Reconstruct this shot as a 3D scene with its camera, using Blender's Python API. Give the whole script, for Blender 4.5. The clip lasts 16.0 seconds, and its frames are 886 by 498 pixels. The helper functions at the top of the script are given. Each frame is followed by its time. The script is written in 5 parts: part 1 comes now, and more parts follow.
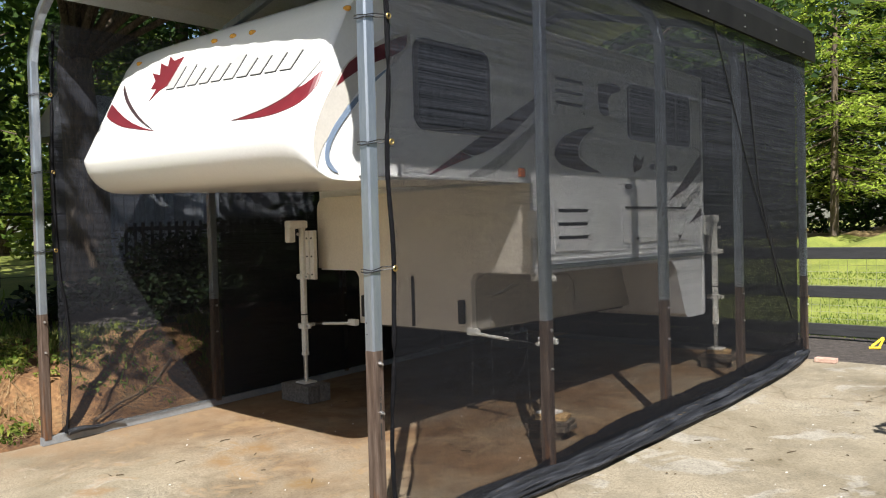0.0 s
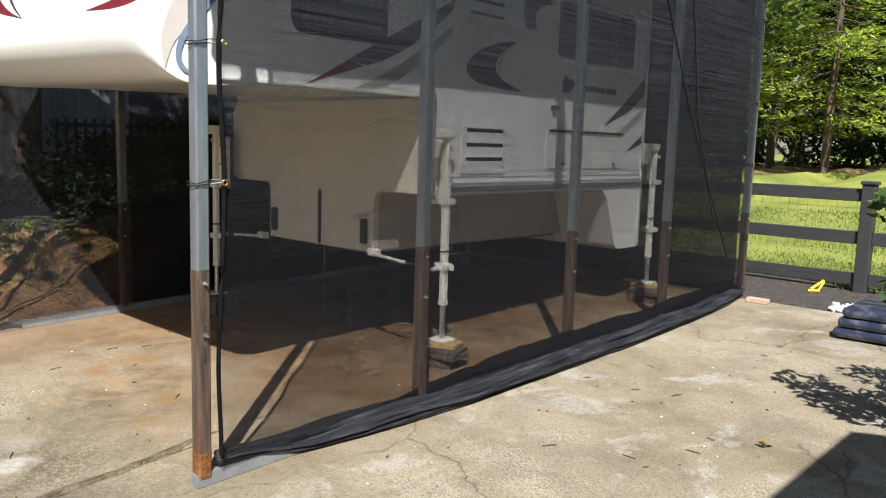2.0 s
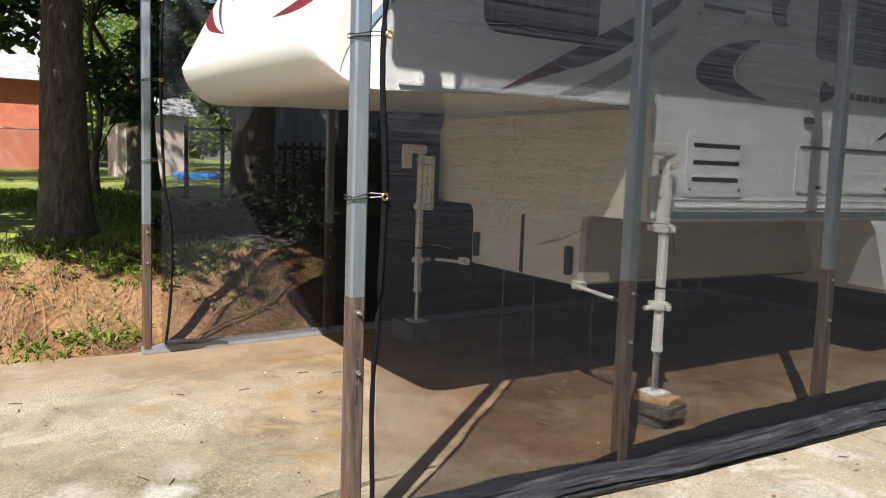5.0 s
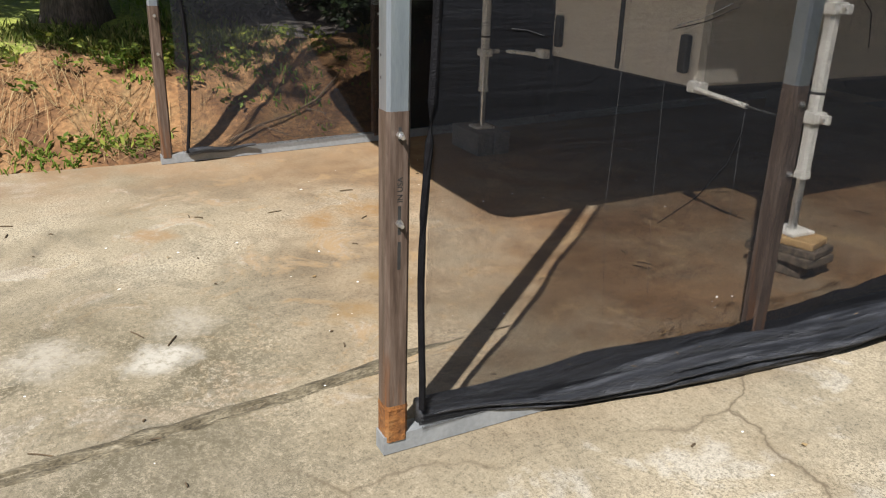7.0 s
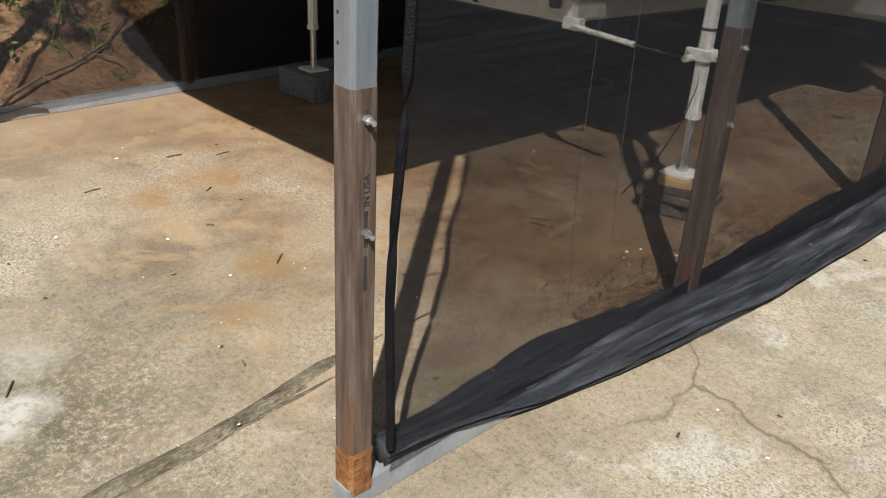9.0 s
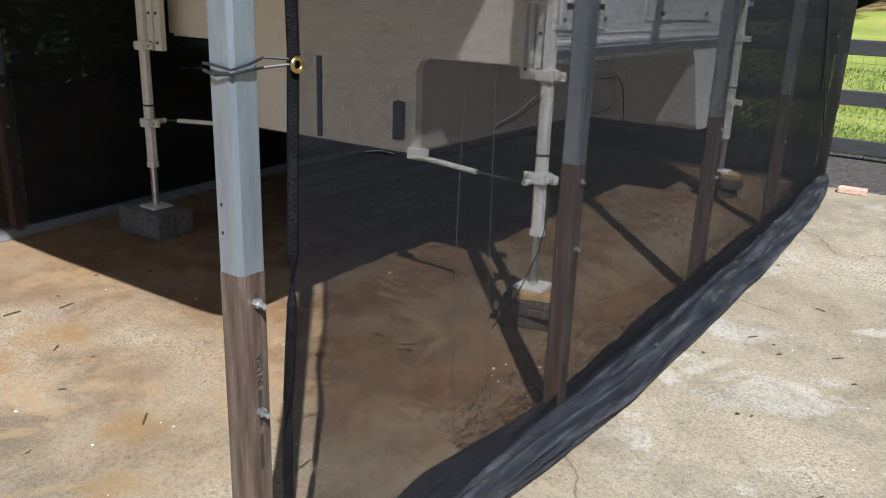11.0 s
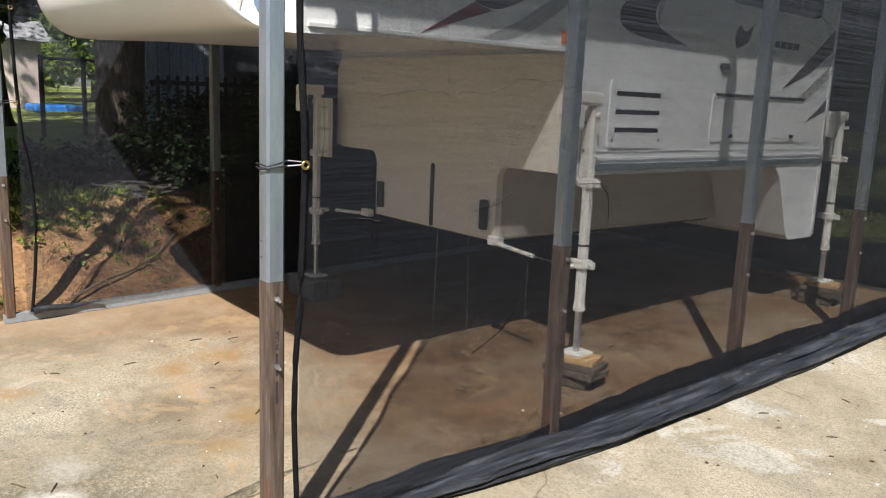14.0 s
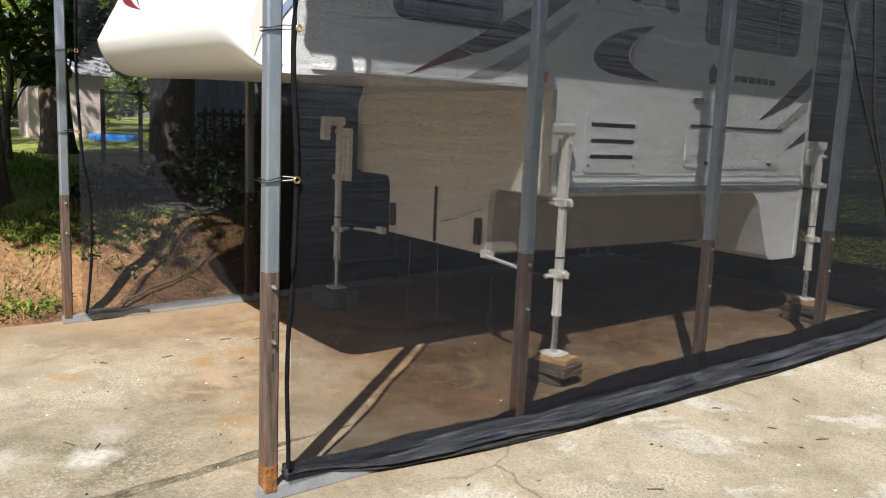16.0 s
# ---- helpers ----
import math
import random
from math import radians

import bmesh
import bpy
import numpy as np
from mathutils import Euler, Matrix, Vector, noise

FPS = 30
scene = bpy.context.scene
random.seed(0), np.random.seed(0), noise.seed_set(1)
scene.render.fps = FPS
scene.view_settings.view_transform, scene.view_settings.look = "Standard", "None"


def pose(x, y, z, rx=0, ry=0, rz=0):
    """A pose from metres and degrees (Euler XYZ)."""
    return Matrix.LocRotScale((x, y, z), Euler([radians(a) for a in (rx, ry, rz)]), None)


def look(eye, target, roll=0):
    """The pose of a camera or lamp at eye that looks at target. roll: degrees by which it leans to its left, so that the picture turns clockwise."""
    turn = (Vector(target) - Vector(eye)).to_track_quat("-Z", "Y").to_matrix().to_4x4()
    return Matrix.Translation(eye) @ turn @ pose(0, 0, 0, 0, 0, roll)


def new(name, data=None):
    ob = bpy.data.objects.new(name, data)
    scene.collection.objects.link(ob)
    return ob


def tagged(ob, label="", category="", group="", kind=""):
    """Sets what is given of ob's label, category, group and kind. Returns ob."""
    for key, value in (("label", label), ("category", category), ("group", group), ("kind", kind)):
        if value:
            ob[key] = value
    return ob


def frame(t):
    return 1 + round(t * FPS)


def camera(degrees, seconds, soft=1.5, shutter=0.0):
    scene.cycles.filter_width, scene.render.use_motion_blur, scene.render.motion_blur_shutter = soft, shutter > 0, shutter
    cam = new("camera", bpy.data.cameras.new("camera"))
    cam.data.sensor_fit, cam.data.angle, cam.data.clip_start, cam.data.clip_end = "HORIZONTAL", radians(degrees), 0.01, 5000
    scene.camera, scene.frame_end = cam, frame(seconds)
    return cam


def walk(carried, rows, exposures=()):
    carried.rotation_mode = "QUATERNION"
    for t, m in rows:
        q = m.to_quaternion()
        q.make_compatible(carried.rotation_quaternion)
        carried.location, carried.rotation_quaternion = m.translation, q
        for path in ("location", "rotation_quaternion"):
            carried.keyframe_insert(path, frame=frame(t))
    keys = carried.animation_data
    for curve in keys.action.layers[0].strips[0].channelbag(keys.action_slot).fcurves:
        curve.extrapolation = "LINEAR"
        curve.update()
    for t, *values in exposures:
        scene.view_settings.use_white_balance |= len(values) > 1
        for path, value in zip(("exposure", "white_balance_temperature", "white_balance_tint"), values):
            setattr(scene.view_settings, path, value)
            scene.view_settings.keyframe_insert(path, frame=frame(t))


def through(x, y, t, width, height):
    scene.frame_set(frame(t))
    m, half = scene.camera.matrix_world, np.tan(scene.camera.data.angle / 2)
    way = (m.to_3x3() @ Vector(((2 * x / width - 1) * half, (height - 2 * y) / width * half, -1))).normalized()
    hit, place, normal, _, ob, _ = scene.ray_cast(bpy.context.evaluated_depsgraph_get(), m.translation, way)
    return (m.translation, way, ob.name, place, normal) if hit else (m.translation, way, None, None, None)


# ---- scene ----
cam = camera(58.0, 16.0, soft=1.15)
PATH = [
    (0, (0.046, 0.222, 1.598), (-1.301, 1.701, 1.552), -1.5),
    (0.5, (0.167, 0.368, 1.624), (-1.18, 1.843, 1.522), -1.2),
    (1, (0.304, 0.538, 1.635), (-1.04, 2.012, 1.494), -0.8),
    (1.5, (0.318, 0.756, 1.615), (-1.022, 2.227, 1.414), 0.7),
    (2, (0.412, 0.954, 1.62), (-0.931, 2.414, 1.36), 1.7),
    (2.5, (0.575, 1.09, 1.63), (-0.907, 2.402, 1.346), 3.2),
    (3, (0.629, 1.113, 1.621), (-0.921, 2.343, 1.328), 2.6),
    (3.5, (0.582, 1.139, 1.59), (-1.004, 2.325, 1.312), 2.6),
    (3.7, (0.518, 1.166, 1.598), (-1.073, 2.352, 1.344), 2.8),
    (5.8, (-0.36, 1.764, 1.5), (-2.119, 2.694, 1.302), 1.5),
    (6, (-0.479, 1.793, 1.491), (-2.236, 2.725, 1.285), 1.5),
    (6.4, (-0.659, 1.87, 1.443), (-2.404, 2.778, 1.076), 0.9),
    (6.5, (-0.693, 1.897, 1.438), (-2.433, 2.79, 1.02), 1.2),
    (7, (-0.913, 2.042, 1.418), (-2.588, 2.877, 0.714), 1.7),
    (7.5, (-1.144, 2.021, 1.388), (-2.758, 2.868, 0.565), 1.7),
    (8, (-1.337, 1.952, 1.396), (-2.874, 2.929, 0.569), 1.4),
    (8.2, (-1.397, 1.958, 1.387), (-2.889, 3.002, 0.56), 2.1),
    (10.3, (-1.696, 1.847, 1.453), (-2.821, 3.248, 0.575), 2.7),
    (10.5, (-1.689, 1.853, 1.465), (-2.808, 3.266, 0.599), 2.8),
    (11, (-1.644, 1.846, 1.553), (-2.727, 3.414, 0.946), 2.0),
    (11.5, (-1.585, 1.813, 1.598), (-2.583, 3.486, 1.144), 0.8),
    (12, (-1.38, 1.827, 1.611), (-2.455, 3.471, 1.239), -0.7),
    (12.5, (-1.15, 1.822, 1.627), (-2.362, 3.373, 1.271), -0.4),
    (13, (-0.9, 1.694, 1.603), (-2.176, 3.19, 1.236), 0.5),
    (13.5, (-0.678, 1.626, 1.637), (-1.997, 3.087, 1.281), 1.6),
    (14, (-0.401, 1.601, 1.649), (-1.919, 2.851, 1.283), 2.3),
    (14.5, (-0.239, 1.514, 1.662), (-1.821, 2.698, 1.354), 2.5),
    (15, (-0.074, 1.336, 1.655), (-1.666, 2.513, 1.368), 3.3),
    (15.5, (0.098, 1.34, 1.661), (-1.497, 2.512, 1.372), 3.0),
    (16, (0.326, 1.475, 1.653), (-1.278, 2.632, 1.358), 2.4),
]
walk(cam, [(t, look(eye, target, roll)) for t, eye, target, roll in PATH],
     [(0, 1.05, 6500, 10), (1.5, 0.95, 6500, 10), (3.5, 1.07, 6500, 10), (5.8, 1.2, 6500, 10), (6.5, 1.15, 6500, 10), (7, 0.97, 6550, 10), (8, 0.87, 6500, 10), (10.5, 0.87, 6150, 10), (11, 0.97, 5950, 10), (12, 1.38, 5800, 10), (12.5, 1.42, 5850, 10), (13.2, 1.24, 6050, 10), (14, 1.15, 6350, 10), (16, 1.13, 6450, 10)])

# ---- world and sun ----
SUN_DIR = Vector((1.10, -1.22, 1.93)).normalized()      # towards the sun
world = bpy.data.worlds.new("sky")
scene.world = world
world.use_nodes = True
wn = world.node_tree.nodes
sky = wn.new("ShaderNodeTexSky")
sky.sky_type = 'NISHITA'
sky.sun_disc = False
sky.sun_elevation = math.asin(SUN_DIR.z)
sky.sun_rotation = math.atan2(SUN_DIR.x, SUN_DIR.y)
wn["Background"].inputs["Strength"].default_value = 0.052
world.node_tree.links.new(sky.outputs[0], wn["Background"].inputs["Color"])
sun = new("sun", bpy.data.lights.new("sun", 'SUN'))
sun.data.energy = 5.0
sun.data.angle = radians(0.53)
sun.data.color = (1.0, 0.965, 0.91)
sun.matrix_world = look(SUN_DIR * 40, (0, 0, 0))


# ---- small helpers ----
def part(name, bm, material, parent=None, label="", smooth=False):
    me = bpy.data.meshes.new(name)
    bm.normal_update()
    if smooth:
        for f in bm.faces:
            f.smooth = True
    bm.to_mesh(me)
    bm.free()
    mats = material if isinstance(material, (list, tuple)) else [material]
    for m in mats:
        me.materials.append(m)
    ob = new(name, me)
    if parent is not None:
        ob.parent = parent
    if label:
        tagged(ob, label)
    return ob


def box(x0, x1, y0, y1, z0, z1, bev=0.0, bm=None):
    own = bmesh.new()
    bmesh.ops.create_cube(own, size=1)
    for v in own.verts:
        v.co = Vector((x0 + (v.co.x + .5) * (x1 - x0), y0 + (v.co.y + .5) * (y1 - y0), z0 + (v.co.z + .5) * (z1 - z0)))
    if bev:
        bmesh.ops.bevel(own, geom=own.edges[:], offset=bev, segments=2, profile=.5, affect='EDGES')
    if bm is None:
        return own
    join(bm, own)
    return bm


def join(bm, other):
    me = bpy.data.meshes.new("tmp")
    other.to_mesh(me)
    other.free()
    bm.from_mesh(me)
    bpy.data.meshes.remove(me)
    return bm


def rod(points, r, n=8, bm=None, close=True, r1=None):
    """A round bar through points; r1: the radius at its end."""
    bm = bm or bmesh.new()
    pts = [Vector(p) for p in points]
    rings = []
    for i, p in enumerate(pts):
        d = (pts[min(i + 1, len(pts) - 1)] - pts[max(i - 1, 0)]).normalized()
        a = d.cross(Vector((0, 0, 1)))
        if a.length < .05:
            a = d.cross(Vector((0, 1, 0)))
        a.normalize()
        b = d.cross(a)
        rr = r if r1 is None else r + (r1 - r) * i / max(1, len(pts) - 1)
        rings.append([bm.verts.new(p + rr * (math.cos(k * math.tau / n) * a + math.sin(k * math.tau / n) * b)) for k in range(n)])
    for q, w in zip(rings, rings[1:]):
        for k in range(n):
            bm.faces.new((q[k], q[(k + 1) % n], w[(k + 1) % n], w[k]))
    if close:
        bm.faces.new(rings[0][::-1])
        bm.faces.new(rings[-1])
    return bm


def square_bar(points, w, bm=None, bev=0.009):
    """A square tube along points that lie in a plane of constant y or straight up."""
    bm = bm or bmesh.new()
    pts = [Vector(p) for p in points]
    h = w / 2
    prof = [(-h + bev, -h), (h - bev, -h), (h, -h + bev), (h, h - bev), (h - bev, h), (-h + bev, h), (-h, h - bev), (-h, -h + bev)]
    rings = []
    for i, p in enumerate(pts):
        d = (pts[min(i + 1, len(pts) - 1)] - pts[max(i - 1, 0)]).normalized()
        side = Vector((0, 1, 0)) if abs(d.y) < .9 else Vector((1, 0, 0))
        up = d.cross(side).normalized()
        side = up.cross(d).normalized()
        rings.append([bm.verts.new(p + side * a + up * b) for a, b in prof])
    for q, v in zip(rings, rings[1:]):
        for k in range(8):
            bm.faces.new((q[k], q[(k + 1) % 8], v[(k + 1) % 8], v[k]))
    bm.faces.new(rings[0][::-1])
    bm.faces.new(rings[-1])
    bmesh.ops.recalc_face_normals(bm, faces=bm.faces)
    return bm


def prism(outline, axis, a, b, bm=None):
    """A flat outline of (u, v) given thickness along an axis: x takes (y, z), y takes (x, z), z takes (x, y)."""
    bm = bm or bmesh.new()
    place = {"x": lambda u, v, w: (w, u, v), "y": lambda u, v, w: (u, w, v), "z": lambda u, v, w: (u, v, w)}[axis]
    p = [bm.verts.new(place(u, v, a)) for u, v in outline]
    q = [bm.verts.new(place(u, v, b)) for u, v in outline]
    n = len(p)
    for i in range(n):
        bm.faces.new((p[i], p[(i + 1) % n], q[(i + 1) % n], q[i]))
    bm.faces.new(p[::-1])
    bm.faces.new(q)
    bmesh.ops.recalc_face_normals(bm, faces=bm.faces)
    return bm


def round_rect(u0, u1, v0, v1, r, n=5):
    out = []
    for cu, cv, a0 in ((u1 - r, v1 - r, 0), (u0 + r, v1 - r, 90), (u0 + r, v0 + r, 180), (u1 - r, v0 + r, 270)):
        for k in range(n + 1):
            a = radians(a0 + 90 * k / n)
            out.append((cu + r * math.cos(a), cv + r * math.sin(a)))
    return out


def thing(name, label, category, group="", at=(0, 0, 0)):
    e = new(name)
    e.empty_display_size = .1
    return tagged(e, label, category, group)


def smooth01(a, b, v):
    t = min(1, max(0, (v - a) / (b - a)))
    return t * t * (3 - 2 * t)


# ---- materials ----
def mat(name, colors, rough=0.6, scale=8.0, detail=6, metal=0.0, bump=0.0, bump_scale=60.0, stretch=(1, 1, 1), fine=0.25, spots=None, coat=0.0, rand=0.0, spec=0.5):
    """A mottled surface: colours spread by a large noise, a fine noise over it, relief from a third."""
    m = bpy.data.materials.new(name)
    m.use_nodes = True
    nt = m.node_tree
    N, L = nt.nodes, nt.links
    b = N["Principled BSDF"]
    tc = N.new("ShaderNodeTexCoord")
    mp = N.new("ShaderNodeMapping")
    mp.inputs["Scale"].default_value = stretch
    L.new(tc.outputs["Object"], mp.inputs[0])
    n1 = N.new("ShaderNodeTexNoise")
    n1.inputs["Scale"].default_value, n1.inputs["Detail"].default_value = scale, detail
    n1.inputs["Roughness"].default_value = .6
    L.new(mp.outputs[0], n1.inputs["Vector"])
    r = N.new("ShaderNodeValToRGB")
    els = r.color_ramp.elements
    while len(els) < len(colors):
        els.new(.5)
    for i, c in enumerate(colors):
        els[i].position = .3 + .4 * i / max(1, len(colors) - 1)
        els[i].color = (*c, 1)
    L.new(n1.outputs["Fac"], r.inputs[0])
    col = r.outputs[0]
    n2 = N.new("ShaderNodeTexNoise")
    n2.inputs["Scale"].default_value, n2.inputs["Detail"].default_value = bump_scale, 4
    L.new(mp.outputs[0], n2.inputs["Vector"])
    if fine:
        mr = N.new("ShaderNodeMapRange")
        mr.inputs["From Min"].default_value, mr.inputs["From Max"].default_value = .3, .7
        mr.inputs["To Min"].default_value, mr.inputs["To Max"].default_value = 1 - fine, 1 + fine
        L.new(n2.outputs["Fac"], mr.inputs[0])
        mul = N.new("ShaderNodeVectorMath")
        mul.operation = 'MULTIPLY'
        L.new(col, mul.inputs[0])
        L.new(mr.outputs[0], mul.inputs[1])
        col = mul.outputs[0]
    if rand:
        oi = N.new("ShaderNodeObjectInfo")
        mr2 = N.new("ShaderNodeMapRange")
        mr2.inputs["To Min"].default_value, mr2.inputs["To Max"].default_value = 1 - rand, 1 + rand
        L.new(oi.outputs["Random"], mr2.inputs[0])
        mul2 = N.new("ShaderNodeVectorMath")
        mul2.operation = 'MULTIPLY'
        L.new(col, mul2.inputs[0])
        L.new(mr2.outputs[0], mul2.inputs[1])
        col = mul2.outputs[0]
    L.new(col, b.inputs["Base Color"])
    b.inputs["Roughness"].default_value = rough
    b.inputs["Metallic"].default_value = metal
    b.inputs["Coat Weight"].default_value = coat
    b.inputs["Specular IOR Level"].default_value = spec
    if bump:
        bu = N.new("ShaderNodeBump")
        bu.inputs["Strength"].default_value, bu.inputs["Distance"].default_value = bump, .02
        L.new(n2.outputs["Fac"], bu.inputs["Height"])
        L.new(bu.outputs[0], b.inputs["Normal"])
    return m


def leaf_mat(name, colors, through=0.35):
    """Leaves: colour by clump, some light passing through."""
    m = bpy.data.materials.new(name)
    m.use_nodes = True
    N, L = m.node_tree.nodes, m.node_tree.links
    b = N["Principled BSDF"]
    g = N.new("ShaderNodeNewGeometry")
    r = N.new("ShaderNodeValToRGB")
    els = r.color_ramp.elements
    while len(els) < len(colors):
        els.new(.5)
    for i, c in enumerate(colors):
        els[i].position = i / (len(colors) - 1)
        els[i].color = (*c, 1)
    L.new(g.outputs["Random Per Island"], r.inputs[0])
    L.new(r.outputs[0], b.inputs["Base Color"])
    b.inputs["Roughness"].default_value = .6
    b.inputs["Specular IOR Level"].default_value = .2
    t = N.new("ShaderNodeBsdfTranslucent")
    L.new(r.outputs[0], t.inputs[0])
    mx = N.new("ShaderNodeMixShader")
    mx.inputs[0].default_value = through
    L.new(b.outputs[0], mx.inputs[1])
    L.new(t.outputs[0], mx.inputs[2])
    L.new(mx.outputs[0], N["Material Output"].inputs[0])
    return m


def cloth_mat(name, open_y=0.695, open_z=0.93, axis=1, period=0.0014, tone=1.0, narrowing=0.23):
    """Black woven shade cloth: threads with open gaps between them along two directions."""
    m = bpy.data.materials.new(name)
    m.use_nodes = True
    N, L = m.node_tree.nodes, m.node_tree.links
    b = N["Principled BSDF"]
    b.inputs["Roughness"].default_value = .55
    b.inputs["Specular IOR Level"].default_value = .08
    tc = N.new("ShaderNodeTexCoord")
    sx = N.new("ShaderNodeSeparateXYZ")
    L.new(tc.outputs["Object"], sx.inputs[0])
    # threads drift a little, so that the weave is looser and tighter in streaks and grain
    def weave(sc, detail):
        st = N.new("ShaderNodeMapping")
        st.inputs["Scale"].default_value = sc
        L.new(tc.outputs["Object"], st.inputs[0])
        q = N.new("ShaderNodeTexNoise")
        q.inputs["Scale"].default_value, q.inputs["Detail"].default_value = 1.0, detail
        L.new(st.outputs[0], q.inputs["Vector"])
        return q

    def blend(a, c, f):
        x = N.new("ShaderNodeMix")
        x.inputs[0].default_value = f
        L.new(a, x.inputs[2])
        L.new(c, x.inputs[3])
        return x.outputs[0]
    streak = blend(weave((1, .7, 130), 5).outputs["Fac"], weave((1, 60, 2.0), 3).outputs["Fac"], .22)
    grain = weave((1, 260, 330), 2).outputs["Fac"]
    ns = blend(streak, grain, .36)

    # gaps narrow and streaks strengthen with height, deepening the shade seen under the roof
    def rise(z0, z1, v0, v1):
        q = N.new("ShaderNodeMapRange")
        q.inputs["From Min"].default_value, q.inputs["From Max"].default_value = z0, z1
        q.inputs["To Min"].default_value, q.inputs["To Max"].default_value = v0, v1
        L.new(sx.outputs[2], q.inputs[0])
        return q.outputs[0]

    def calc(op, a, c):
        q = N.new("ShaderNodeMath")
        q.operation = op
        for k, v in enumerate((a, c)):
            if isinstance(v, float):
                q.inputs[k].default_value = v
            else:
                L.new(v, q.inputs[k])
        return q.outputs[0]
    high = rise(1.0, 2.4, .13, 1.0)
    drift = N.new("ShaderNodeMapRange")
    drift.inputs["From Min"].default_value, drift.inputs["From Max"].default_value = .40, .60
    drift.inputs["To Min"].default_value, drift.inputs["To Max"].default_value = -1.0, 1.0
    L.new(ns, drift.inputs[0])
    drift = calc('MULTIPLY', drift.outputs[0], high)

    uneven = N.new("ShaderNodeTexNoise")
    uneven.inputs["Scale"].default_value, uneven.inputs["Detail"].default_value = 120.0, 1
    L.new(tc.outputs["Object"], uneven.inputs["Vector"])

    def gaps(out, per, width, sway, narrowing):
        out = calc('ADD', out, calc('MULTIPLY', uneven.outputs["Fac"], 0.006))
        share = calc('FRACT', calc('DIVIDE', out, per), 0.0)
        wide = calc('ADD', calc('MULTIPLY', drift, sway), rise(.4, 2.6, width + narrowing * .4, width - narrowing))
        return calc('LESS_THAN', share, wide)
    g1 = gaps(sx.outputs[axis], period, open_y, .08, narrowing)
    g2 = gaps(sx.outputs[2], period * 1.3, open_z, .06, .0)
    mul = N.new("ShaderNodeMath")
    mul.operation = 'MULTIPLY'
    L.new(g1, mul.inputs[0])
    L.new(g2, mul.inputs[1])
    # sunlit haze on the threads is put into their colour, streakier with height
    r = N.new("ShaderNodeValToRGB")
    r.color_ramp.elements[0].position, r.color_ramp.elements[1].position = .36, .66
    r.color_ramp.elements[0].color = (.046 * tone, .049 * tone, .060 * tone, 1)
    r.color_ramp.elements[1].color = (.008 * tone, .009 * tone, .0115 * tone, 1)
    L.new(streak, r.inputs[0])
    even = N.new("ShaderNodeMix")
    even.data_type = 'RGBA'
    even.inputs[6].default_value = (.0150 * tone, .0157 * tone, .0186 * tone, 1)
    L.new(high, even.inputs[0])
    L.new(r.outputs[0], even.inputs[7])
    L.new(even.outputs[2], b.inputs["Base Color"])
    fold = N.new("ShaderNodeBump")
    fold.inputs["Strength"].default_value, fold.inputs["Distance"].default_value = .35, .03
    L.new(weave((1, 2.2, 14), 5).outputs["Fac"], fold.inputs["Height"])
    L.new(fold.outputs[0], b.inputs["Normal"])
    tr = N.new("ShaderNodeBsdfTransparent")
    mx = N.new("ShaderNodeMixShader")
    L.new(mul.outputs[0], mx.inputs[0])
    L.new(b.outputs[0], mx.inputs[1])
    L.new(tr.outputs[0], mx.inputs[2])
    L.new(mx.outputs[0], N["Material Output"].inputs[0])
    return m


